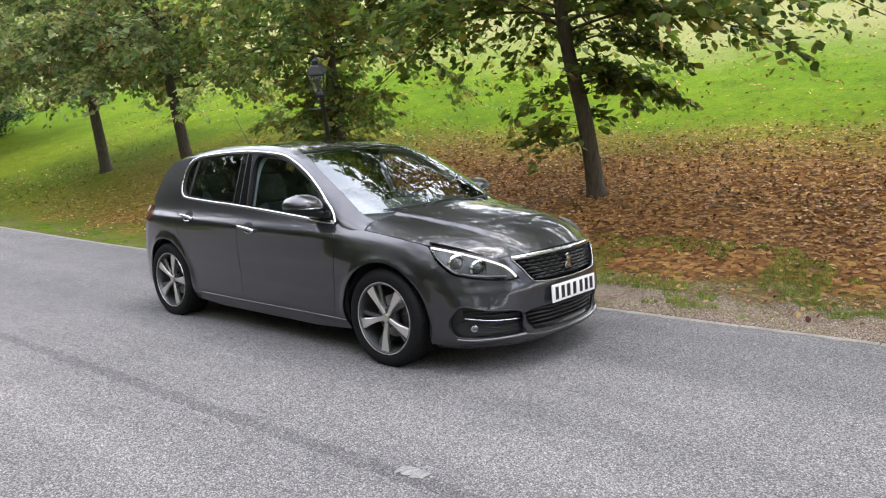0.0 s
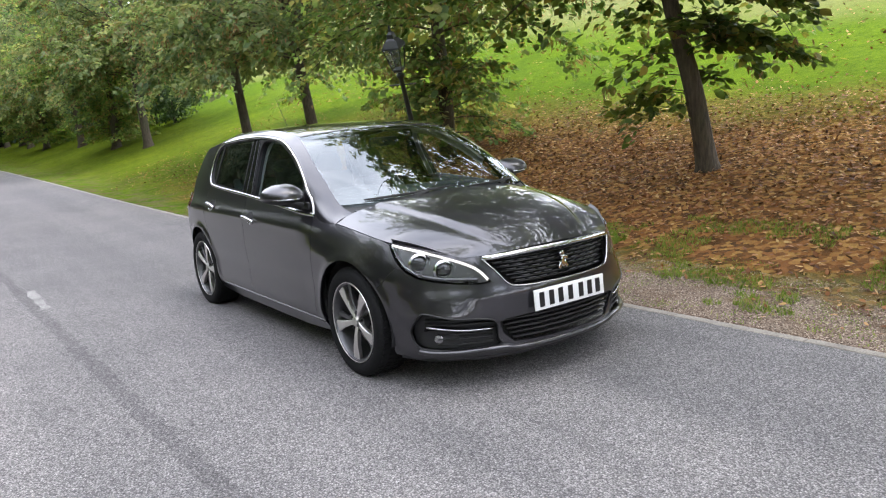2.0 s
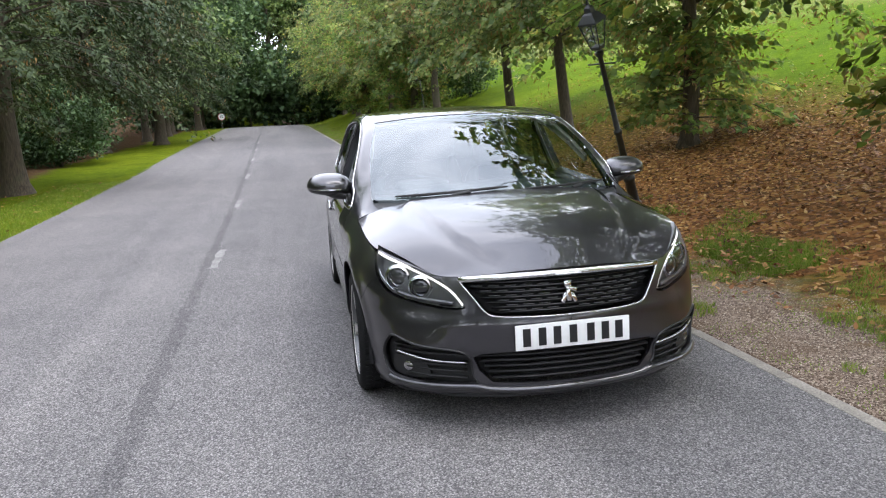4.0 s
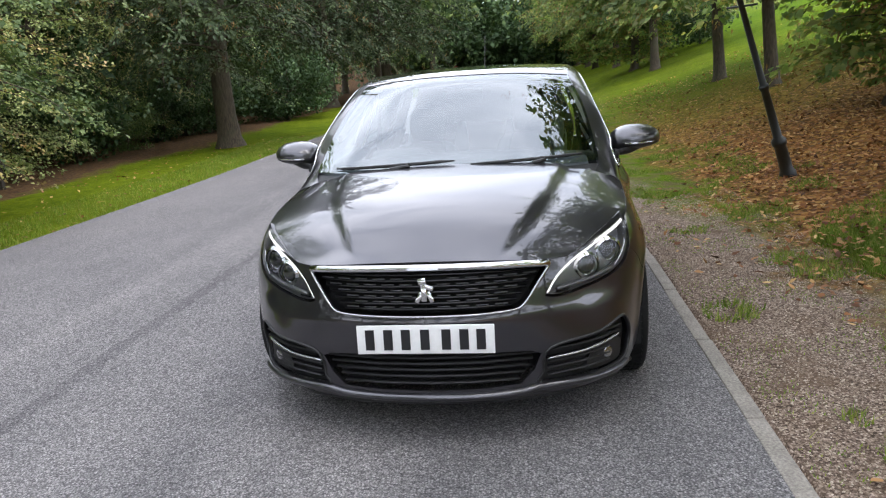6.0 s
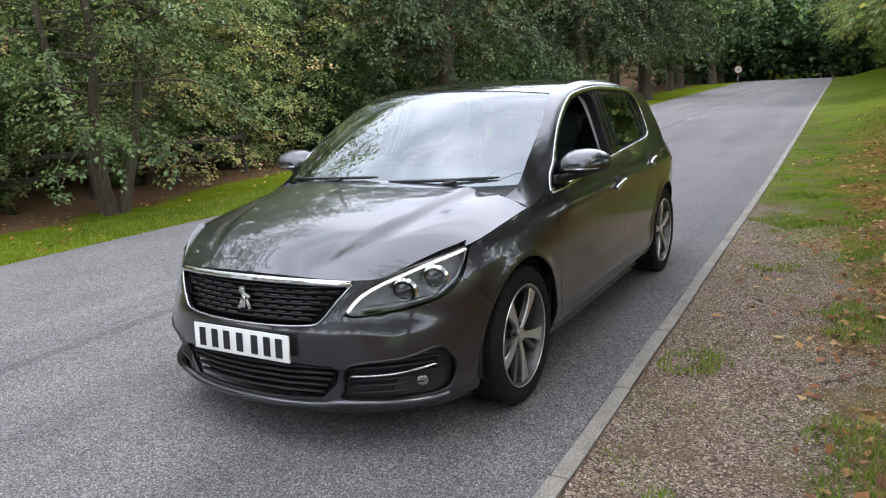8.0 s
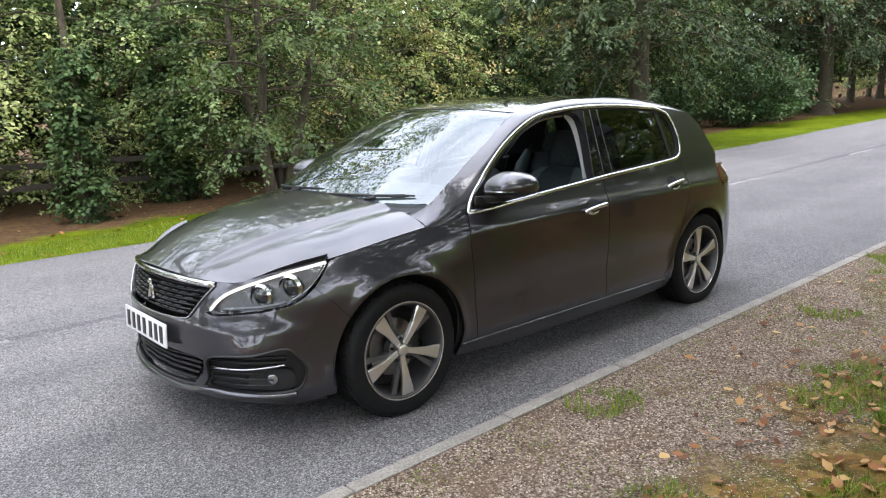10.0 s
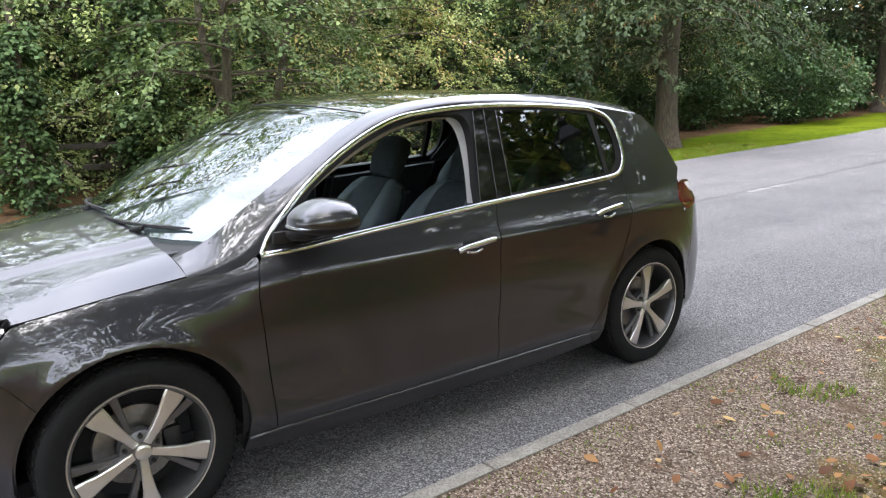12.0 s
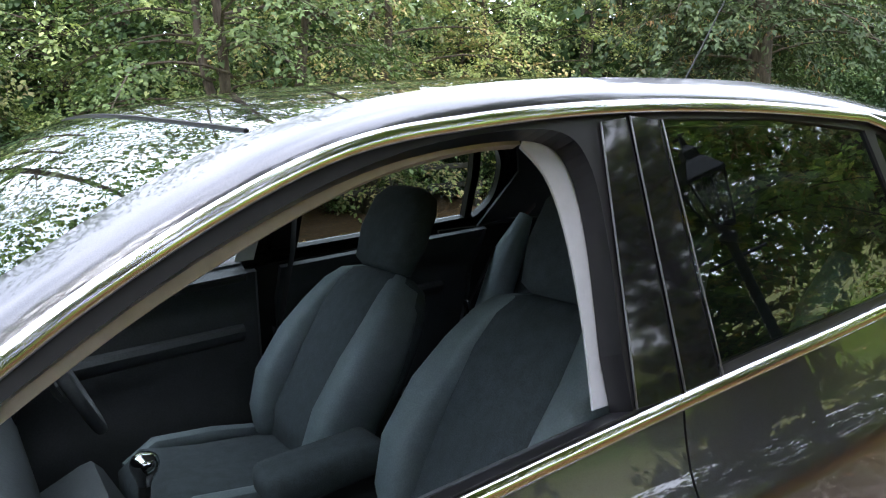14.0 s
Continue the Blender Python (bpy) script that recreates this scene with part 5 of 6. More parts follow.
for sd in (1, -1):
    card = panel("door_card", XS((.80, .88), (.80, .30), (-.24, .30), (-.20, .955), (.3, .925)), TRIM, car, sd, deep=.085, step=.06, thick=.02, label="dark door lining")
    panel("ledge", XS((.70, .912), (-.17, .968), (-.17, .945), (.70, .888)), TRIM, card, sd, deep=.045, step=.05, thick=.06)
    part("arm_ledge", tube([(.62, sd * .775, .70), (.3, sd * .755, .735), (-.15, sd * .76, .755)], [.03, .04, .035], 10, .7), TRIM, card, "", True)
    part("inner_handle", box_bm((.09, .012, .02), pose(.31, sd * .735, .752, 0, -4, 0), .004), CHROME, card, "small chrome inner handle", True)
    card2 = panel("door_card", XS((-.28, .955), (-.28, .30), (-.90, .30), (-1.05, .75), (-1.08, 1.0)), TRIM, car, sd, deep=.085, step=.06, thick=.02, label="dark rear door lining")
    part("arm_ledge", tube([(-.32, sd * .775, .76), (-.6, sd * .765, .775), (-.9, sd * .77, .79)], [.03, .036, .03], 10, .7), TRIM, card2, "", True)
    panel("quarter_lining", XS((-1.06, 1.0), (-1.2, 1.02), (-1.5, 1.0), (-1.45, 1.3), (-1.15, 1.345), (-1.20, 1.2)), TRIM, car, sd, deep=.06, step=.06, thick=.01)
    panel("wheelhouse_lining", XS((-.90, .60), (-.90, 1.0), (-1.62, 1.0), (-1.69, .60)) + [X(-1.31 + .370 * math.cos(radians(a)), .317 + .370 * math.sin(radians(a))) for a in range(165, 20, -6)], DARK, car, sd, deep=.045, step=.05, thick=.01)
    # pale pillar trim and belt
    panel("pillar_trim", curve(XS((-.143, .98), (-.166, 1.1), (-.177, 1.22), (-.167, 1.295), (-.135, 1.338)), 4) + curve(XS((-.15, 1.356), (-.212, 1.328), (-.236, 1.24), (-.229, 1.12), (-.204, .98)), 4), PILLAR, car, sd, deep=.058, step=.03, thick=.004, label="pale pillar trim")
    panel("header_trim", curve(XS((.60, 1.082), (.43, 1.177), (.25, 1.258), (.09, 1.313), (-.06, 1.338), (-.15, 1.342)), 4) + XS( (-.15, 1.385), (.1, 1.37), (.28, 1.315), (.47, 1.23), (.64, 1.12)), LINING, car, sd, deep=.075, step=.04, thick=.02, label="pale header trim")
    part("seat_belt", tube([(-.32, sd * .66, 1.24), (-.30, sd * .68, 1.0), (-.24, sd * .70, .74), (-.24, sd * .70, .42)], [.022] * 4, 8, .08), BLACK, car, "black seat belt", True)
    part("belt_buckle", box_bm((.012, .03, .055), pose(-.235, sd * .70, .745, 0, 0, 0), .004), CHROME, car, "belt tongue", True)
    part("rear_buckle", box_bm((.012, .03, .05), pose(-.88, sd * .57, .752, 0, 10, 0), .004), CHROME, car, "rear belt tongue", True)
    part("rear_belt", tube([(-1.22, sd * .60, 1.08), (-1.02, sd * .60, .92), (-.88, sd * .575, .745), (-.90, sd * .60, .58)], [.022] * 4, 8, .08), BLACK, car, "black rear seat belt", True)
patch("headlining", lambda q: coons(WS_TOP, R_SIDE, R_REAR, R_MID)(q) * (1, .97, 1) - (0, 0, .035), LINING, car, "pale fabric headlining", step=.1, thick=.006, loop=[(.03, -1), (.97, -1), (.97, 1), (.03, 1)])
part("rear_shelf", box_bm((.5, 1.1, .02), pose(-1.55, 0, .97), .006), TRIM, car)
part("mirror_inside", box_bm((.03, .22, .065), pose(.36, 0, 1.30, 0, 10, 0), .012), BLACK, car, "interior mirror", True)


# ---- the park ----
def road_z(x):
    return pchip([-300, -140, -90, -60, -42, -22.4, -12.7, -5, 5, 80], [-2.5, .3, 1.05, 1.05, .76, .37, .14, .02, 0, -.2], x)


def kerb_y(x):
    return 1.172 + .025 * np.asarray(x, float)


def left_y(x):
    return -4.86 + .03 * np.asarray(x, float)


def land(x, y):
    """Height of the ground: the flat road, a bank and hill on the kerb side, level wood floor on the other."""
    x, y = np.asarray(x, float), np.asarray(y, float)
    over = y - kerb_y(x) - .95
    slope = .24 + .06 * smooth(-2, -12, x)
    rise = slope * np.where(over > 0, np.sqrt(over**2 + .16) - .4, 0)
    rise = np.minimum(rise, 400) * 1.0
    far = np.maximum(0, over - 48)
    rise = rise - slope * far * .75
    drop = np.maximum(0, left_y(x) - y)
    rise = rise + 11 * smooth(-70, -112, x)
    return road_z(x) + rise - .02 * np.minimum(drop, 12) + .004 * (y > kerb_y(x) + .07) - .012 * (y < left_y(x))


def ground_sheet():
    xs = np.concatenate([np.linspace(-300, -60, 25)[:-1], np.linspace(-60, -12, 49)[:-1], np.linspace(-12, 10, 67)[:-1], np.linspace(10, 90, 25)])
    off = np.concatenate([np.linspace(-160, -14, 15)[:-1], np.linspace(-14, -6.1, 20), [-6.04, -6.0], [.06, .088, .14], np.linspace(.3, 6, 30), np.linspace(6.5, 60, 40), np.linspace(64, 160, 12)])
    v, nx, ny = [], len(xs), len(off)
    for x in xs:
        ky = float(kerb_y(x))
        for o in off:
            y = ky + o
            z = float(land(x, y))
            if -6.02 < o < .08 and x > -81:
                z = float(road_z(x)) - .06
            j = noise.noise((x * .35, y * .35, 0)) * .05 + noise.noise((x * 1.3, y * 1.3, 3)) * .018
            k = min(1, max(0, (o - .2) * .8)) if o > 0 else min(1, max(0, (-6.2 - o) * .6))
            v.append((x, y, z + j * k))
    f = [(i * ny + j, (i + 1) * ny + j, (i + 1) * ny + j + 1, i * ny + j + 1) for i in range(nx - 1) for j in range(ny - 1)]
    return tagged(mesh_part("ground", v, f, GROUND, kind="structure"), "grassy park slope with gravel verge and fallen leaves", "ground")


ground = ground_sheet()


def ribbon(name, x0, x1, a, b, lift, material, label, category, step=.6, depth=.08, parent=None, kind="structure"):
    xs = np.linspace(x0, x1, max(2, int(abs(x1 - x0) / step)))
    rows = 5
    v = []
    for x in xs:
        ya, yb = a(x), b(x)
        z = float(road_z(x)) + lift
        v += [(x, ya, z - depth)] + [(x, ya + (yb - ya) * i / (rows - 1), z) for i in range(rows)] + [(x, yb, z - depth)]
    k = rows + 2
    f = [(i * k + j, (i + 1) * k + j, (i + 1) * k + j + 1, i * k + j + 1) for i in range(len(xs) - 1) for j in range(k - 1)]
    return tagged(mesh_part(name, v, f, material, parent, smooth=False, kind=kind), label, category)


road = ribbon("road", -78, 90, lambda x: left_y(x), lambda x: kerb_y(x) + .001, 0, ASPHALT, "grey asphalt park road with worn markings", "road")


def dash_mark(x0, x1, y, wide, seed):
    rnd = random.Random(seed)
    bm = bmesh.new()
    n = 14
    top = [(x0 + (x1 - x0) * i / n, y + wide / 2 + rnd.uniform(-.25, .1) * wide) for i in range(n + 1)]
    low = [(x0 + (x1 - x0) * i / n, y - wide / 2 + rnd.uniform(-.1, .25) * wide) for i in range(n + 1)]
    vs = [bm.verts.new((px, py, float(road_z(px)) + .004)) for px, py in top + low[::-1]]
    bm.faces.new(vs)
    bmesh.ops.recalc_face_normals(bm, faces=bm.faces)
    part("lane_mark", bm, WORN, road, "worn white lane mark")


for i, (a, b) in enumerate(((-3.45, -2.35), (-8.5, -7.5), (-13.9, -12.6), (-19.2, -18.1), (-24.6, -23.5), (-30, -29), (-36, -35))):
    dash_mark(b, a, -1.98 + .028 * (a + 2), .10, i)
dash_mark(2.43, 2.58, -1.90, .09, 31)

# kerb stones, one by one
kerb = thing("kerb", "row of flush concrete edging stones", "kerb", kind="structure")
stone_bm = box_bm((.907, .076, .12), Matrix(), .008, 2)
stone = part("stone", stone_bm, KERB, kerb, smooth=True)
STONE = .8925
for i in range(-62, 22):
    x = 1.013 + STONE * (i + .5)
    ob = stone if i == -62 else new("stone", stone.data)
    rnd = random.Random(i)
    ob.parent = kerb
    ob.matrix_basis = pose(x, float(kerb_y(x)) + .040 + rnd.uniform(-.003, .003), float(road_z(x)) - .0575 + rnd.uniform(-.002, .003), rnd.uniform(-.5, .5), -math.degrees(math.atan2(float(road_z(x + .4) - road_z(x - .4)), .8)), math.degrees(.025) + rnd.uniform(-.2, .2))
    ob.scale = (STONE / .9 * .985, 1, 1)


# ---- leaves, trees ----
def leaves_from(name, c, d, nn, s, aspect=.8, fine=False):
    """Folded leaves in one mesh, at c, pointing along d, facing nn, s long."""
    n = len(c)
    d = d / (np.linalg.norm(d, axis=1)[:, None] + 1e-9)
    side = np.cross(d, nn)
    side /= np.linalg.norm(side, axis=1)[:, None] + 1e-9
    nrm = np.cross(side, d)
    s = np.asarray(s)[:, None]
    row = lambda along, wide, lift: c + d * s * along + side * s * wide * aspect + nrm * s * lift
    if fine:
        # pointed ovals with a curl
        curl = np.modf(np.abs(c[:, :1]) * 91.7)[0] * .33 - .05
        v = np.stack([c - d * s * .5, row(-.28, .36, .4 * curl), row(.05, .48, curl), row(.38, .26, curl * .9), row(.68, 0, curl * 1.3), row(.38, -.26, curl * .9), row(.05, -.48, curl), row(-.28, -.36, .4 * curl)], 1).reshape(-1, 3)
        shape = np.array([[0, 1, 7], [1, 2, 6], [1, 6, 7], [2, 3, 5], [2, 5, 6], [3, 4, 5]])
        k = 8
    else:
        v = np.stack([c - d * s * .5, row(-.05, .5, .10), c + d * s * .6, row(-.05, -.5, .10)], 1).reshape(-1, 3)
        shape = np.array([[0, 1, 2], [0, 2, 3]])
        k = 4
    f = (np.arange(n)[:, None, None] * k + shape[None]).reshape(-1, 3)
    me = bpy.data.meshes.new(name)
    me.vertices.add(len(v))
    me.vertices.foreach_set("co", v.ravel().astype(np.float32))
    me.loops.add(f.size)
    me.loops.foreach_set("vertex_index", f.ravel().astype(np.int32))
    me.polygons.add(len(f))
    me.polygons.foreach_set("loop_start", (np.arange(len(f)) * 3).astype(np.int32))
    me.update(calc_edges=True)
    me.validate()
    return me


def leaf_mesh(name, centres, size, rng, droop=.35, aspect=.8, up=1.0, lie=1.0, fine=False):
    """Leaves at the given places, turned at random."""
    n = len(centres)
    d = rng.normal(size=(n, 3))
    d[:, 2] = d[:, 2] * lie - droop
    nn = rng.normal(size=(n, 3))
    nn[:, 2] += up * 2
    return leaves_from(name, np.asarray(centres), d, nn, size * rng.uniform(.6, 1.25, n), aspect, fine)


class Boughs:
    """Limbs with side twigs in layered sprays, and the leaves along them."""

    def __init__(self, seed):
        self.rng = np.random.default_rng(seed)
        self.at, self.along, self.face, self.wood, self.tips = [], [], [], [], []

    def limb(self, start, azimuth, length, rise, sag, twigs, per, thick=.03, hang=.35, flat=.16, spray=.30, bare=.22, steps=5):
        rng = self.rng
        start, head = np.array(start, float), np.array([math.cos(azimuth), math.sin(azimuth), 0])
        cross = np.array([-head[1], head[0], 0])
        t = np.linspace(0, 1, 8)
        bend = rng.normal() * .12
        line = start + head * length * t[:, None] + cross * (length * (bend * np.sin(t * 3.1) + .03 * np.sin(t * 9 + rng.uniform(0, 6))))[:, None]
        line[:, 2] += length * (rise * t - sag * t * t)
        self.wood.append(tube([tuple(q) for q in line], [max(.004, thick * (1 - .88 * k)) for k in t], steps))
        tt = bare + (1 - bare) * np.sort(rng.uniform(0, 1, twigs)) ** .85
        tt[-1] = 1.0
        base = np.stack([np.interp(tt, t, line[:, k]) for k in range(3)], -1)
        turn = np.where(np.arange(twigs) % 2, 1.0, -1.0) * rng.uniform(.35, 1.25, twigs)
        turn[-1] = 0
        a = azimuth + bend * 2 + turn
        tl = length * spray * rng.uniform(.55, 1.25, twigs) * (1.2 - .55 * tt)
        dirs = np.stack([np.cos(a), np.sin(a), rng.normal(0, flat, twigs) + .05], -1)
        s = rng.uniform(.02, 1, (twigs, per))
        p = base[:, None] + dirs[:, None] * (tl[:, None] * s)[..., None]
        p[..., 2] -= hang * tl[:, None] * s * s
        across = np.cross(dirs, (0, 0, 1.0))
        alt = np.where(rng.random((twigs, per)) < .5, 1.0, -1.0)[..., None]
        d = dirs[:, None] * .7 + across[:, None] * alt * rng.uniform(.3, 1.2, (twigs, per, 1)) + rng.normal(0, .3, (twigs, per, 3))
        d[..., 2] -= .25 + hang * s * rng.uniform(.6, 2.0, (twigs, per))
        p = p + d * .05 + rng.normal(0, .035, (twigs, per, 3))
        n = rng.normal(0, .42, (twigs, per, 3)) + dirs[:, None] * .35
        n[..., 2] += 1.0
        self.at.append(p.reshape(-1, 3))
        self.along.append(d.reshape(-1, 3))
        self.face.append(n.reshape(-1, 3))
        self.tips.append(p[:, -1])

    def crown(self, trunk, low, high, widest, reach, count, twigs, per, rise=.35, sag=.42, sector=None, **how):
        """Limbs all round a trunk between two heights, longest at the height widest."""
        rng, p = self.rng, np.array(trunk)
        for i in range(count):
            k = (i + rng.uniform(0, 1)) / count
            h = low + (high - low) * k
            fall = (h - widest) / ((high - widest) if h > widest else (widest - low + 1e-6) * 1.7)
            length = reach * math.sqrt(max(.06, 1 - fall * fall)) * rng.uniform(.72, 1.12)
            az = i * 2.399 + rng.uniform(-.4, .4) if sector is None else sector[0] + rng.uniform(-1, 1) * sector[1]
            start = [np.interp(h, p[:, 2], p[:, j]) for j in range(2)] + [h]
            self.limb(start, az, length, rise * rng.uniform(.6, 1.4) * (1 + .6 * k), sag * rng.uniform(.7, 1.3) * (1.15 - .4 * k), twigs, per, .007 + .0062 * length, **how)

    def finish(self, tree, leaf, size, fine=False, aspect=.8, bracts=0, floor=.25, edge=None):
        at, along, face = np.concatenate(self.at), np.concatenate(self.along), np.concatenate(self.face)
        ok = at[:, 2] > floor
        if edge is not None:
            ok &= at[:, 1] > edge + .35 * np.clip(at[:, 0] + .6, 0, 1)
        at, along, face = at[ok], along[ok], face[ok]
        tagged(part("branchwork", joined(*self.wood), BARK, tree), kind="stuff")
        me = leaves_from("crown", at, along, face, size * self.rng.uniform(.55, 1.25, len(at)), aspect, fine)
        me.materials.append(leaf)
        ob = new("crown", me)
        ob.parent = tree
        if bracts:
            # pale seed bracts hang in bunches under the twigs
            tips = np.concatenate(self.tips)
            tips = tips[self.rng.choice(len(tips), min(bracts, len(tips)), replace=False)]
            q = np.repeat(tips, 9, 0) + self.rng.normal(size=(len(tips) * 9, 3)) * (.10, .10, .09) - (0, 0, .05)
            q = q[q[:, 2] > floor]
            d = self.rng.normal(size=q.shape) * .5 - (0, 0, 1)
            me = leaves_from("bract_foliage", q, d, self.rng.normal(size=q.shape), size * self.rng.uniform(.5, .9, len(q)), .34)
            me.materials.append(BRACT)
            ob = tagged(new("bract_foliage", me), kind="stuff")
            ob.parent = tree
        return tree


def tree_trunk(tree, pts, r, name="trunk", flare=1.7):
    p = curve(pts, 4)
    part(name, tube(p, [r * (flare if i == 0 else 1.12 if i == 1 else 1.0) * (1 - .75 * i / len(p)) for i in range(len(p))], 10), BARK, tree, "", True)
    return p


def lime_tree(label, seed, trunk, r, leaf, size, low, count, per, fine=False, shoots=0, extra=(), bracts=160, edge=None):
    t = thing("lime_tree", label, "tree", "limes along the bank")
    p = tree_trunk(t, trunk, r)
    b = Boughs(seed)
    b.crown(p, low, 3.9, 3.9, 3.6, count, 19, per, .42, .48, hang=.45, bare=.12, flat=.30)
    b.crown(p, 3.9, 7.6, 4.4, 3.25, count * 3 // 5, 13, per - 3, .45, .50, hang=.5, bare=.12, flat=.30)
    for args in extra:
        b.crown(p, *args, hang=.45, bare=.25)
    for i in range(shoots):
        # leafy shoots that hug the stem
        h = b.rng.uniform(.75, low)
        s = [np.interp(h, np.array(p)[:, 2], np.array(p)[:, j]) for j in range(2)] + [h]
        b.limb(s, b.rng.uniform(0, 6.28), b.rng.uniform(.45, 1.0), .5, .7, 7, 9, .008, .5, .3, .45, .15)
    return b.finish(t, leaf, size, fine, .85, bracts, edge=edge)


TRUNK_A = [(0, 0, -.1), (-.09, -.17, 1.0), (-.22, -.40, 2.0), (-.34, -.56, 3.4), (-.4, -.6, 5.5), (-.4, -.6, 7.6)]
lime_a = lime_tree("young lime tree with hanging leafy branches on the bank", 11, TRUNK_A, .128, LIMEDARK, .115, 2.2, 42, 16, True, 15,
                   [(3.4, 6.6, 5.0, 3.95, 24, 16, 15, .30, .24, (-2.5, .42)), (2.7, 3.4, 3.0, 4.3, 5, 14, 13, .12, .34, (.1, .3)), (1.4, 3.0, 2.5, 1.5, 7, 12, 13, .30, .55, (.25, .75))], 190, -3.9)
lime_b = lime_tree("young lime tree with browning leaves on the bank", 23, [(0, 0, -.1), (.03, 0, 1.2), (-.02, .05, 2.4), (.05, .02, 4.0), (.0, 0, 6.0), (0, 0, 8.0)], .15, LIME, .115, 2.2, 46, 18, False, 26,
                   [(.4, 1.7, 1.0, 1.55, 24, 10, 13, .3, .4)], 420)
lime_c = lime_tree("lime tree with dense browning crown along the bank", 31, [(0, 0, -.1), (-.24, 0, 1.2), (-.52, .05, 2.4), (-.68, .02, 4.0), (-.75, 0, 6.0), (-.75, 0, 8.0)], .15, LIMEPALE, .130, 2.2, 42, 16, bracts=420)
lime_d = lime_tree("lime tree with long boughs reaching over the road", 37, [(0, 0, -.1), (.03, -.05, 1.2), (-.04, -.12, 2.6), (-.02, -.2, 5.0), (0, -.2, 7.6), (0, -.2, 9.4)], .16, LIME, .125, 2.4, 34, 15, False, 6,
                   [(5.2, 8.6, 6.6, 5.9, 24, 16, 15, .26, .20, (-2.05, .36))], 120)
LIMES = [(-.38, 4.95, 0, 1.0), (-5.9, 5.1, 1, 1.0), (-10.6, 4.85, 2, .95), (-14.35, 4.7, 2, 1.0), (-24.5, 4.6, 2, 1.15), (-28.5, 4.3, 1, 1.2), (-35.6, 4.2, 2, 1.15), (-43, 3.6, 1, 1.2), (-49, 3.5, 2, 1.25), (-55, 3.7, 1, 1.3), (-62, 3.4, 2, 1.3), (5.7, 5.2, 3, 1.0), (11.5, 5.4, 2, 1.05)]
done = set()
for i, (x, y, kind, sc) in enumerate(LIMES):
    src = (lime_a, lime_b, lime_c, lime_d)[kind]
    m = pose(x, y, float(land(x, y)) - .03, 0, 0, (0 if kind in (0, 3) else 70 if i == 1 else (i * 77) % 40 - 20 if kind == 2 else i * 77))
    t = src if kind not in done else copy_thing(src, m)
    done.add(kind)
    t.matrix_basis = m @ Matrix.Diagonal((sc, sc, sc, 1))


def crown_points(rng, clusters, per, centre, radii, low=-1.0, spread=.36, hollow=.45):
    """Cluster centres spread in an uneven ellipsoid, and leaf places round them."""
    c = []
    while len(c) < clusters:
        q = rng.uniform(-1, 1, 3)
        r = np.linalg.norm(q)
        lump = .78 + .35 * noise.noise(Vector(q * 2.2) + Vector(centre) * .3)
        if r > lump or r < hollow * rng.uniform(.3, 1) or q[2] < low:
            continue
        c.append(q)
    c = np.array(c) * radii + centre
    pts = np.repeat(c, per, 0) + rng.normal(size=(clusters * per, 3)) * np.array([spread, spread, spread * .45])
    return c, pts


def far_tree(name, label, seed, trunk, r, crown, leaf, size, limbs, group):
    """A tree or shrub seen from far: trunk, limbs to its leaf clusters, and the leaves."""
    rng = np.random.default_rng(seed)
    t = thing(name, label, name.split("_")[-1], group)
    p = np.array(tree_trunk(t, trunk, r))
    clusters, per, centre, rad, spread = crown
    cl, lv = crown_points(rng, clusters, per, np.array(centre), np.array(rad), -1, spread)
    bms = []
    for k in rng.choice(len(cl), min(limbs, len(cl)), replace=False):
        tip = cl[k]
        start = p[int(np.clip(np.argmin(np.abs(p[:, 2] - tip[2] * .72)), 1, len(p) - 1))]
        mid = (start + tip) / 2 + rng.normal(size=3) * .12 + (0, 0, .18)
        bms.append(tube(curve([start, mid, tip], 3), [r * .17 * (1 - .85 * i / 6) + .004 for i in range(7)], 5))
    tagged(part("branchwork", joined(*bms), BARK, t), kind="stuff")
    me = leaf_mesh("crown", lv, size, rng)
    me.materials.append(leaf)
    ob = new("crown", me)
    ob.parent = t
    return t


WOODS = "woodland trees"
SHAPE_A = [(0, 0, -.1), (.05, 0, 2), (-.1, .1, 4.5), (0, 0, 8), (0, 0, 12)]
SHAPE_B = [(0, 0, -.1), (-.1, .05, 1.6), (.1, .1, 3.0), (.1, 0, 4.6), (0, 0, 6.4)]
# old lime at the verge, its boughs sweeping almost to the ground
old_lime = thing("woodland_tree", "old lime coloured dark for crown shade, with boughs sweeping down to the verge", "tree", WOODS)
p = tree_trunk(old_lime, SHAPE_A, .27)
b = Boughs(15)
b.crown(p, 2.1, 9.5, 4.4, 3.9, 112, 17, 27, .34, .51, hang=.62, bare=.12, flat=.26)
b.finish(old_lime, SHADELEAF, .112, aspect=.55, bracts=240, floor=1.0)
# thorn trees: several stems, small leaves in flat layers
def thorn_tree(label, seed, leaf, low, reach, count, twigs, per, size, high=6.2, widest=2.6):
    t = thing("woodland_tree", label, "tree", WOODS)
    r = random.Random(seed)
    b = Boughs(seed)
    for k in range(3):
        a = k * 2.1 + r.uniform(-.4, .4)
        lean = r.uniform(.25, .6)
        p = tree_trunk(t, [(.10 * math.cos(a), .10 * math.sin(a), -.1), (lean * math.cos(a), lean * math.sin(a), 1.3), (lean * 1.9 * math.cos(a + .3), lean * 1.9 * math.sin(a + .3), 3.0), (lean * 2.4 * math.cos(a), lean * 2.4 * math.sin(a), high)], .11, "trunk", 1.4)
        b.crown(p, low, high, widest, reach, count // 3, twigs, per, .30, .48, hang=.45, bare=.15, flat=.28, spray=.36)
    return b.finish(t, leaf, size, floor=.1)


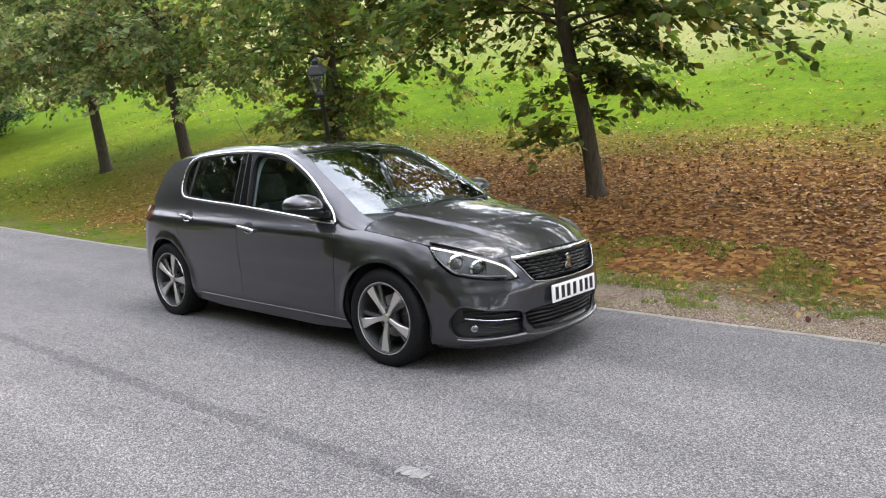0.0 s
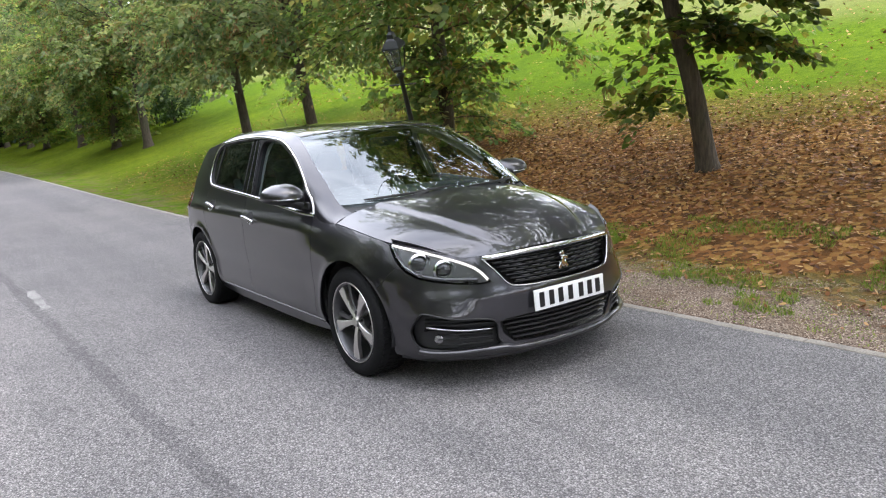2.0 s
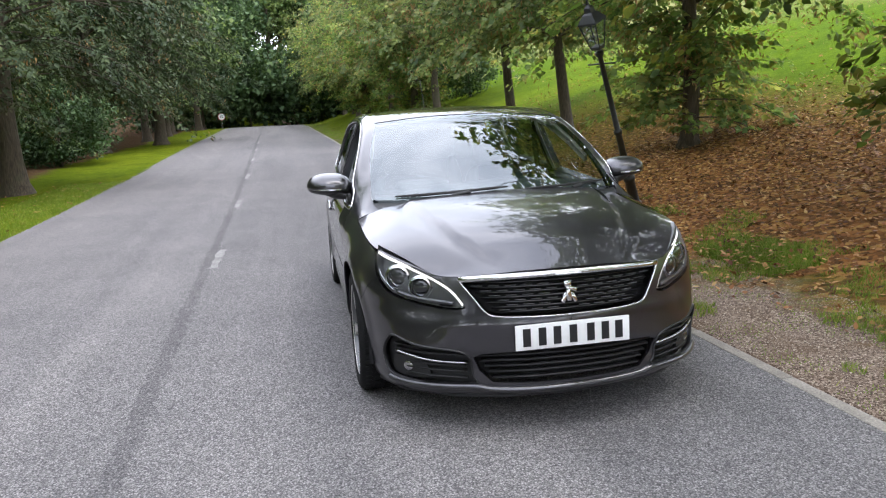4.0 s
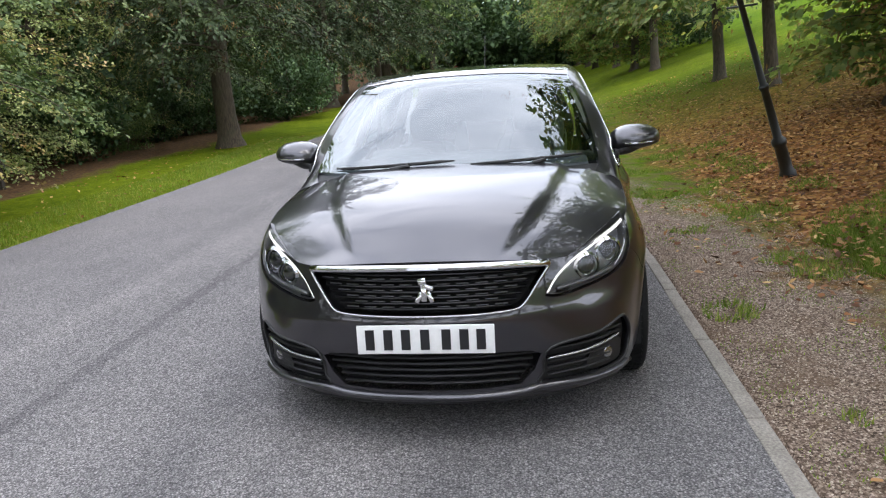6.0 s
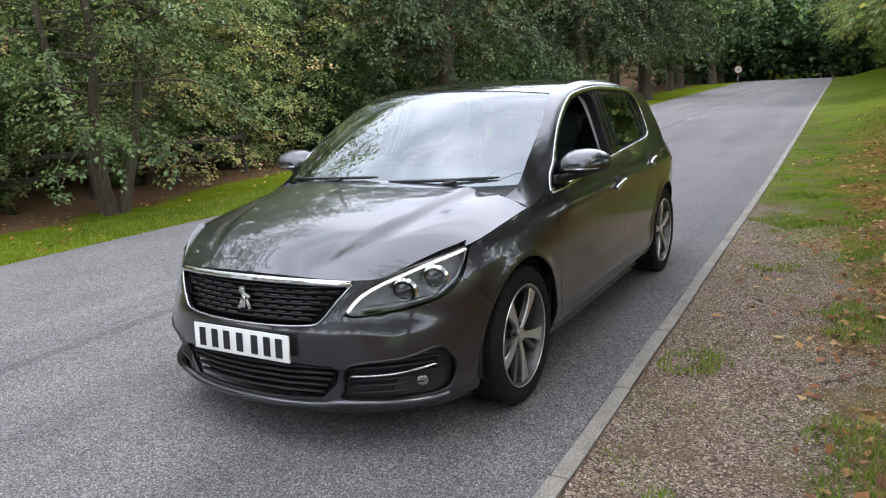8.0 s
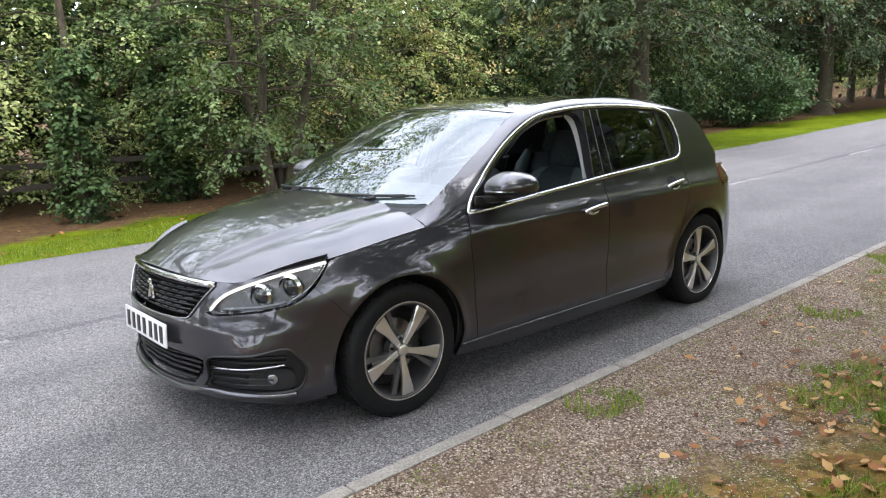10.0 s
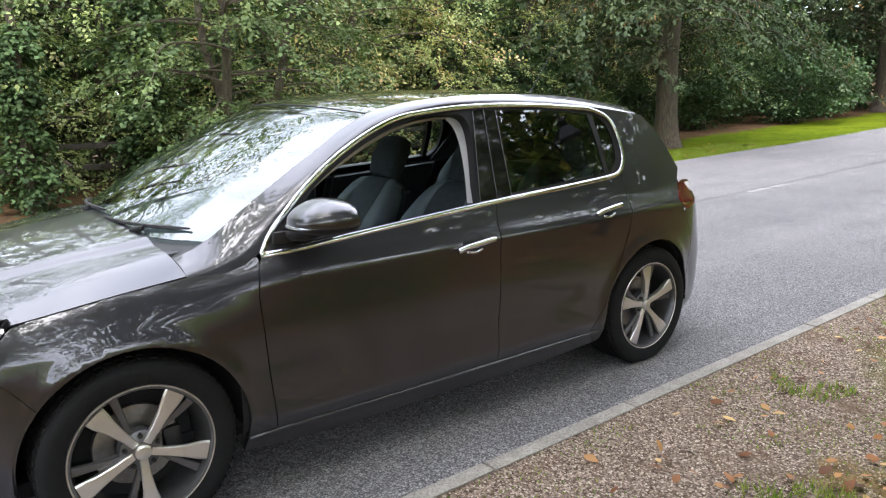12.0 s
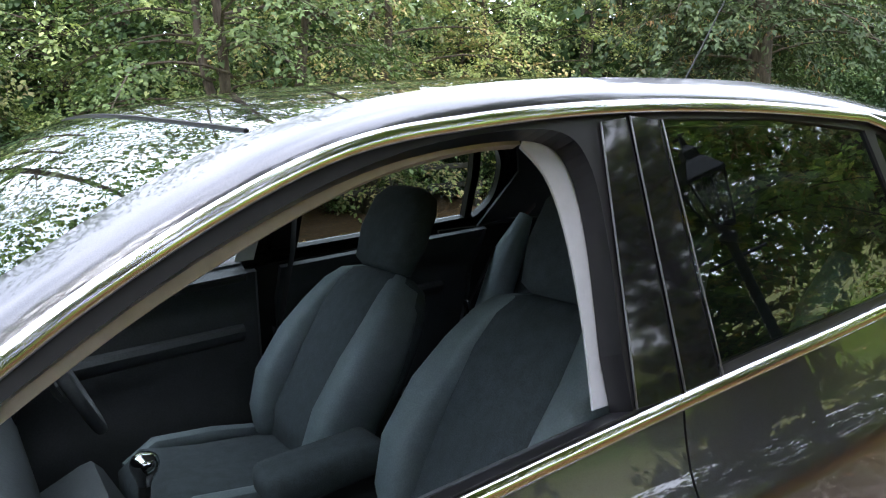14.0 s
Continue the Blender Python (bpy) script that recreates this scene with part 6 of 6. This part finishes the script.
thorn = thorn_tree("green thorn tree with leaning dark stems", 16, THORNLEAF, 1.35, 2.7, 84, 14, 27, .066)
thicket = thorn_tree("pale green thicket of thorn with foliage to the ground", 18, OLIVE, .35, 2.8, 105, 14, 25, .066, 6.0, 2.4)
copper = thorn_tree("thorn tree with reddish brown autumn leaves", 17, RUSSET, .5, 2.8, 93, 14, 28, .066, 6.4, 3.0)
# a stem wrapped in dark ivy
ivy = thing("woodland_tree", "tree stem wrapped in dark green ivy", "tree", WOODS)
p = tree_trunk(ivy, [(0, 0, -.1), (.04, 0, 1.2), (-.03, .05, 2.6), (.05, 0, 4.2), (0, 0, 6.0)], .13)
b = Boughs(19)
for i in range(150):
    h = b.rng.uniform(.1, 3.3)
    b.limb([0, 0, h], b.rng.uniform(0, 6.28), b.rng.uniform(.22, .5), .1, .5, 5, 8, .006, .6, .3, .5, .1, 3)
b.finish(ivy, DEEP, .085, aspect=.95, floor=.02)

wood_a = far_tree("woodland_tree", "tall leafy tree deep in the wood", 5, SHAPE_A, .24, (170, 28, (0, 0, 7.0), (4.4, 4.4, 6.6), .55), WOODLEAF, .30, 8, WOODS)
wood_b = far_tree("woodland_tree", "pale tree deep in the wood", 6, SHAPE_B, .17, (170, 28, (0, 0, 4.0), (4.0, 3.8, 3.9), .5), OLIVE, .23, 8, WOODS)
wood_c = far_tree("woodland_tree", "tree deep in the wood, leaves coloured dark as shade", 7, SHAPE_A, .24, (175, 28, (0, 0, 7.2), (4.5, 4.5, 6.8), .55), DEEP, .32, 8, WOODS)
tall = far_tree("woodland_tree", "tall tree with a thin high crown", 41, [(0, 0, -.1), (.1, 0, 2.5), (-.1, .15, 5), (.1, .1, 8), (.2, 0, 11.5)], .2, (190, 34, (0, 0, 9.2), (5.2, 5.2, 4.2), .42), WOODLEAF, .14, 8, WOODS)
STEM = [(0, 0, -.05), (.1, 0, .6), (.0, .1, 1.2), (0, 0, 2.0)]
shrub_a = far_tree("shrub", "dense green shrub at the wood's edge", 8, STEM, .05, (110, 68, (0, 0, 1.3), (1.9, 1.6, 1.55), .19), WOODLEAF, .075, 14, "shrubs at the wood's edge")
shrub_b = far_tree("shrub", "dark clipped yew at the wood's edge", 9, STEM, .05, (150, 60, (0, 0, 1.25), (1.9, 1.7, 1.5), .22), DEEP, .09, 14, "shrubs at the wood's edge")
shrub_c = far_tree("shrub", "undergrowth deep in the wood, leaves coloured dark as shade", 10, STEM, .05, (70, 36, (0, 0, 1.4), (1.9, 1.8, 1.7), .36), DEEP, .17, 5, "shrubs in the wood")
kinds = {"a": wood_a, "b": wood_b, "c": wood_c, "s": shrub_a, "d": shrub_b, "e": shrub_c, "T": tall, "L": old_lime, "H": thorn, "K": thicket, "C": copper, "I": ivy}
rnd = random.Random(4)
PLANTS = [("L", -12.6, -7.2, 1.0), ("H", -2.3, -6.9, .86), ("I", .3, -7.6, .75), ("I", -1.6, -9.2, 1.0), ("C", -5.6, -10.4, 1.05), ("K", -1.7, -11.6, 1.05), ("K", 1.6, -10.4, 1.0), ("K", 5.2, -10.2, 1.05), ("K", 8.8, -9.8, 1.05), ("K", -8.9, -10.9, .9), ("H", -18.0, -11.0, 1.1), ("C", -15.5, -12.6, 1.0), ("d", -21.5, -8.8, 1.15), ("d", -24.6, -9.6, .9), ("L", -28.6, -9.2, 1.1), ("L", -33.5, -7.6, 1.1), ("T", -13.0, -12.2, 1.0), ("T", -2.9, -11.4, .95), ("T", 2.1, -11.8, 1.0), ("T", 7.4, -12.0, 1.05)]
PLANTS += [("cac"[i % 3], -40 - 6.5 * i, -9.0 - .18 * i + rnd.uniform(-.8, .8), rnd.uniform(1.0, 1.25)) for i in range(6)]
PLANTS += [("ca"[i % 2], -22 - 7 * i, -14 + rnd.uniform(-.8, .8), rnd.uniform(.9, 1.1)) for i in range(5)]
PLANTS += [("cab"[i % 3], 14 - 6.2 * i + rnd.uniform(-1, 1), -16.5 + rnd.uniform(-1, 1), rnd.uniform(1.0, 1.3) * (.34 if i < 4 and i % 3 else .5 if i < 4 else 1)) for i in range(13)]
PLANTS += [("acb"[i % 3], 16 + 6.5 * (i % 3), -7.5 - 7 * (i // 3), 1.05) for i in range(6)]
PLANTS += [("cac"[i % 3], -74 - 7 * (i % 3), -24 + 5.2 * i, 1.4) for i in range(9)]
PLANTS += [("e", -68 - 3 * (i % 2), -14 + 2.2 * i, 2.6) for i in range(14)]
PLANTS += [("ab"[i % 2], -70 - 7 * i, 5.5 + i * 1.5, 1.2) for i in range(4)]
PLANTS += [("sde"[i % 3], -5.8 - 2.6 * i + rnd.uniform(-.5, .5), -10.6 + rnd.uniform(-.3, .3), rnd.uniform(.55, .85)) for i in range(8)]
PLANTS += [("e", 5.5 - 3.6 * i + rnd.uniform(-.6, .6), -12.8 + rnd.uniform(-.5, .5), rnd.uniform(1.1, 1.5)) for i in range(12)]
PLANTS += [("bac"[i % 3], 9 - 8 * i + rnd.uniform(-.8, .8), -21 + rnd.uniform(-1, 1), rnd.uniform(.40, .48)) for i in range(5)]
PLANTS += [("e", 8 - 4.2 * i + rnd.uniform(-.6, .6), -15.5 + rnd.uniform(-.5, .5), rnd.uniform(1.8, 2.4)) for i in range(10)]
PLANTS += [("e", -30 - 3.4 * i, 6.6 + rnd.uniform(-.4, .8), rnd.uniform(.7, 1.1)) for i in range(8)]
PLANTS += [("a", -88, -2, 1.5), ("c", -86, 3.5, 1.4), ("c", -84, -7, 1.4)]
PLANTS += [("c", -100 - 3 * (i % 2), -10 + 3.2 * i, 1.3) for i in range(5)]
# added row across the road behind the camera, unseen, closing off the low sky
PLANTS += [("cac"[i % 3], 34 + 2.5 * (i % 2), -9 + 5.2 * i, .8) for i in range(5)]
seen = set()
for i, (k, x, y, sc) in enumerate(PLANTS):
    src = kinds[k]
    m = pose(x, y, float(land(x, y)) - .04, 0, 0, rnd.uniform(0, 360))
    t = src if k not in seen else copy_thing(src, m)
    seen.add(k)
    t.matrix_basis = m @ Matrix.Diagonal((sc, sc, sc, 1))

# fallen leaves, grass and gravel
rng = np.random.default_rng(3)


def scatter(n, x0, x1, y0, y1, keep):
    x = rng.uniform(x0, x1, n)
    y = kerb_y(x) + rng.uniform(y0, y1, n)
    ok = np.array([keep(a, b) for a, b in zip(x, y)])
    x, y = x[ok], y[ok]
    j = np.array([noise.noise((a * .35, b * .35, 0)) * .05 + noise.noise((a * 1.3, b * 1.3, 3)) * .018 for a, b in zip(x, y)])
    o = y - kerb_y(x)
    k = np.where(o > 0, np.clip((o - .2) * .8, 0, 1), np.clip((-6.2 - o) * .6, 0, 1))
    return np.stack([x, y, land(x, y) + j * k], 1)


def stuff(name, me, material, label, category):
    me.materials.append(material)
    return tagged(new(name, me), label, category, kind="stuff")


def litter_density(x, y):
    o = y - float(kerb_y(x))
    v = noise.noise((x * .5, y * .5, 7))
    base = (.75 - .42 * float(smooth(-1, 1, x)) * (1 - float(smooth(1.6, 2.4, o)))) * float(smooth(.8 - .3 * float(smooth(-2, 1, x)), 1.8 - .6 * float(smooth(-3, 0, x)), o)) * (1 - float(smooth(5.5, 8.5, o))) * (.12 + .88 * float(smooth(-11, -3, x)))
    return rnd.random() < base + .25 * v + .02


p = scatter(90000, -20, 8, .25, 8.5, litter_density)
p[:, 2] += .03 * (((p[:, 0] + .55) / .8) ** 2 + ((p[:, 1] - 2.72) / .36) ** 2 < .9)
stuff("fallen_leaves", leaf_mesh("fallen_leaves", p + (0, 0, .018), .048, rng, 0, .74, 2.2, .32, True), FALLEN, "brown and orange fallen leaves on the bank", "leaves")
p = scatter(5000, -25, 8, 8, 24, lambda x, y: rnd.random() < .9)
stuff("lawn_leaves", leaf_mesh("lawn_leaves", p + (0, 0, .02), .08, rng, 0, .75, 2.0, .25), FALLEN, "scattered fallen leaves on the lawn", "leaves")
p = scatter(700, -14, 9, -9, -6.05, lambda x, y: rnd.random() < .8)
stuff("verge_leaves", leaf_mesh("verge_leaves", p + (0, 0, .015), .06, rng, 0, .75, 2.0, .25), FALLEN, "scattered fallen leaves on the verge", "leaves")


def blades(p, high):
    n = len(p)
    a = rng.uniform(0, 2 * math.pi, n)
    w = np.stack([np.cos(a), np.sin(a), 0 * a], 1) * .0035
    lean = rng.normal(size=(n, 3)) * .45
    lean[:, 2] = 1
    h = (high * rng.uniform(.5, 1.3, n))[:, None]
    v = np.stack([p - w, p + w, p + lean * h], 1).reshape(-1, 3)
    me = bpy.data.meshes.new("grass")
    me.from_pydata(v.tolist(), [], (np.arange(n)[:, None] * 3 + np.arange(3)).tolist())
    return me


def tuft(x, y):
    o = y - float(kerb_y(x))
    v = noise.noise((x * 1.6, y * 1.6, 2)) + .5 * noise.noise((x * 5, y * 5, 5))
    return v > (.36 if o < .9 else .24 if o < 1.5 else .20) - .09 * float(smooth(.85, 1.1, o)) * float(smooth(-5, -2, x))


p = scatter(76000, -7, 4.5, .12, 2.3, tuft)
stuff("grass_tufts", blades(p, .045), GRASS, "short green grass between the leaves", "grass")
p = scatter(30000, -1.6, .5, 1.0, 2.2, lambda x, y: ((x + .55) / .8) ** 2 + ((y - 2.72) / .36) ** 2 + .7 * noise.noise((x * 3, y * 3, 11)) < .8)
stuff("lush_grass", blades(p, .06), GRASS, "thick green grass at the foot of the bank", "grass")
p = scatter(16000, -6, 4.2, .10, 1.5, lambda x, y: noise.noise((x * 2.1, y * 2.1, 21)) > -.05)
stuff("moss", blades(p, .012), GRASS, "thin moss and seedlings in the gravel", "grass")
p = scatter(18000, -14, 3, -7.4, -6.03, lambda x, y: True)
stuff("verge_grass", blades(p, .05), GRASS, "mown green verge grass", "grass")
p = scatter(44000, -3.5, 4.2, .095, 1.3, lambda x, y: noise.noise((x * 1.6, y * 1.6, 2)) < .32)
n = len(p)
size = rng.uniform(.0026, .0065, (n, 1))
octa = np.array([(1, 0, 0), (-1, 0, 0), (0, 1, 0), (0, -1, 0), (0, 0, .7), (0, 0, -.7)])
v = (p[:, None] + octa[None] * size[:, None] * rng.uniform(.6, 1.4, (n, 6, 1))).reshape(-1, 3)
faces = np.array([(0, 2, 4), (2, 1, 4), (1, 3, 4), (3, 0, 4)])
me = bpy.data.meshes.new("gravel")
me.from_pydata(v.tolist(), [], (np.arange(n)[:, None, None] * 6 + faces[None]).reshape(-1, 3).tolist())
stuff("gravel", me, PEBBLE, "small pinkish grey gravel beside the kerb", "gravel")

# leaning cast-iron lamp post
lamp = thing("street_lamp", "leaning black cast-iron lamp post with lantern", "street lamp")
foot = Vector((-3.42, 3.0, float(land(-3.42, 3.0)) - .05))
top = Vector((-2.93, 2.3, 2.04))
axis = (top - foot).normalized()
lm = Matrix.Translation(foot) @ axis.to_track_quat("Z", "Y").to_matrix().to_4x4()
h = (top - foot).length
part("post", lathe([(.085, 0), (.085, .10), (.065, .13), (.06, .42), (.075, .44), (.075, .48), (.045, .52), (.038, h * .5), (.05, h * .5 + .02), (.05, h * .5 + .05), (.034, h * .5 + .07), (.028, h - .08), (.05, h - .05), (.05, h - .02), (.02, h)], 16, lm), IRON, lamp, "", True)
part("ladder_bar", tube([lm @ Vector((-.18, 0, h - .16)), lm @ Vector((.18, 0, h - .16))], .010, 8), IRON, lamp)
lan = part("lantern", lathe([(.03, 0), (.075, .02), (.085, .05), (.08, .055)], 4, lm @ pose(0, 0, h, 0, 0, 45)), IRON, lamp, "four-sided tapering lantern")
for a in range(4):
    r = lm @ pose(0, 0, h, 0, 0, 45 + 90 * a)
    part("bar", tube([r @ Vector((.082, 0, .05)), r @ Vector((.15, 0, .33))], .007, 6), IRON, lan)
part("pane", lathe([(.078, .05), (.143, .325)], 4, lm @ pose(0, 0, h, 0, 0, 45)), FROST, lan, "pale glass panes")
part("roof", lathe([(.165, .325), (.16, .345), (.09, .42), (.06, .44), (.055, .49), (.02, .52), (.012, .58), (.001, .60)], 4, lm @ pose(0, 0, h, 0, 0, 45)), IRON, lan, "pointed black roof")

# round speed sign far along the road, and a low wooden stump by the lamp
sg = thing("road_sign", "round white sign with red rim on a grey post", "road sign")
sx, sy = -60.0, -7.05
sz = float(land(sx, sy))
part("post", lathe([(.03, 0), (.03, 1.3)], 10, pose(sx, sy, sz)), DIMCHROME, sg)
disc = part("disc", lathe([(.30, 0), (.30, .02), (.001, .021)], 32, pose(sx + .04, sy, sz + 1.0, 0, 90, 0)), SIGNRED, sg, "red-rimmed disc")
part("face", lathe([(.258, 0), (.258, .004), (.001, .005)], 32, pose(sx + .064, sy, sz + 1.0, 0, 90, 0)), SIGNWHITE, disc)
txt = bpy.data.curves.new("numeral", "FONT")
txt.body, txt.size, txt.align_x, txt.align_y, txt.extrude = "10", .30, "CENTER", "CENTER", .002
tmp = bpy.data.objects.new("numeral", txt)
num = new("numeral", bpy.data.meshes.new_from_object(tmp))
bpy.data.objects.remove(tmp)
num.data.materials.append(INK)
num.parent = disc
num.matrix_basis = pose(sx + .074, sy, sz + 1.0, 90, 0, 90)
fence = thing("wooden_fence", "low weathered post-and-rail fence at the wood's edge", "fence")
for i in range(7):
    x = 3.5 - 1.8 * i
    part("post", box_bm((.09, .09, 1.0), pose(x, -9.3, float(land(x, -9.3)) + .40), .01), WOOD, fence)
for z in (.45, .78):
    part("rail", box_bm((11.0, .04, .09), pose(-1.9, -9.25, float(land(0, -9.3)) + z), .008), WOOD, fence)
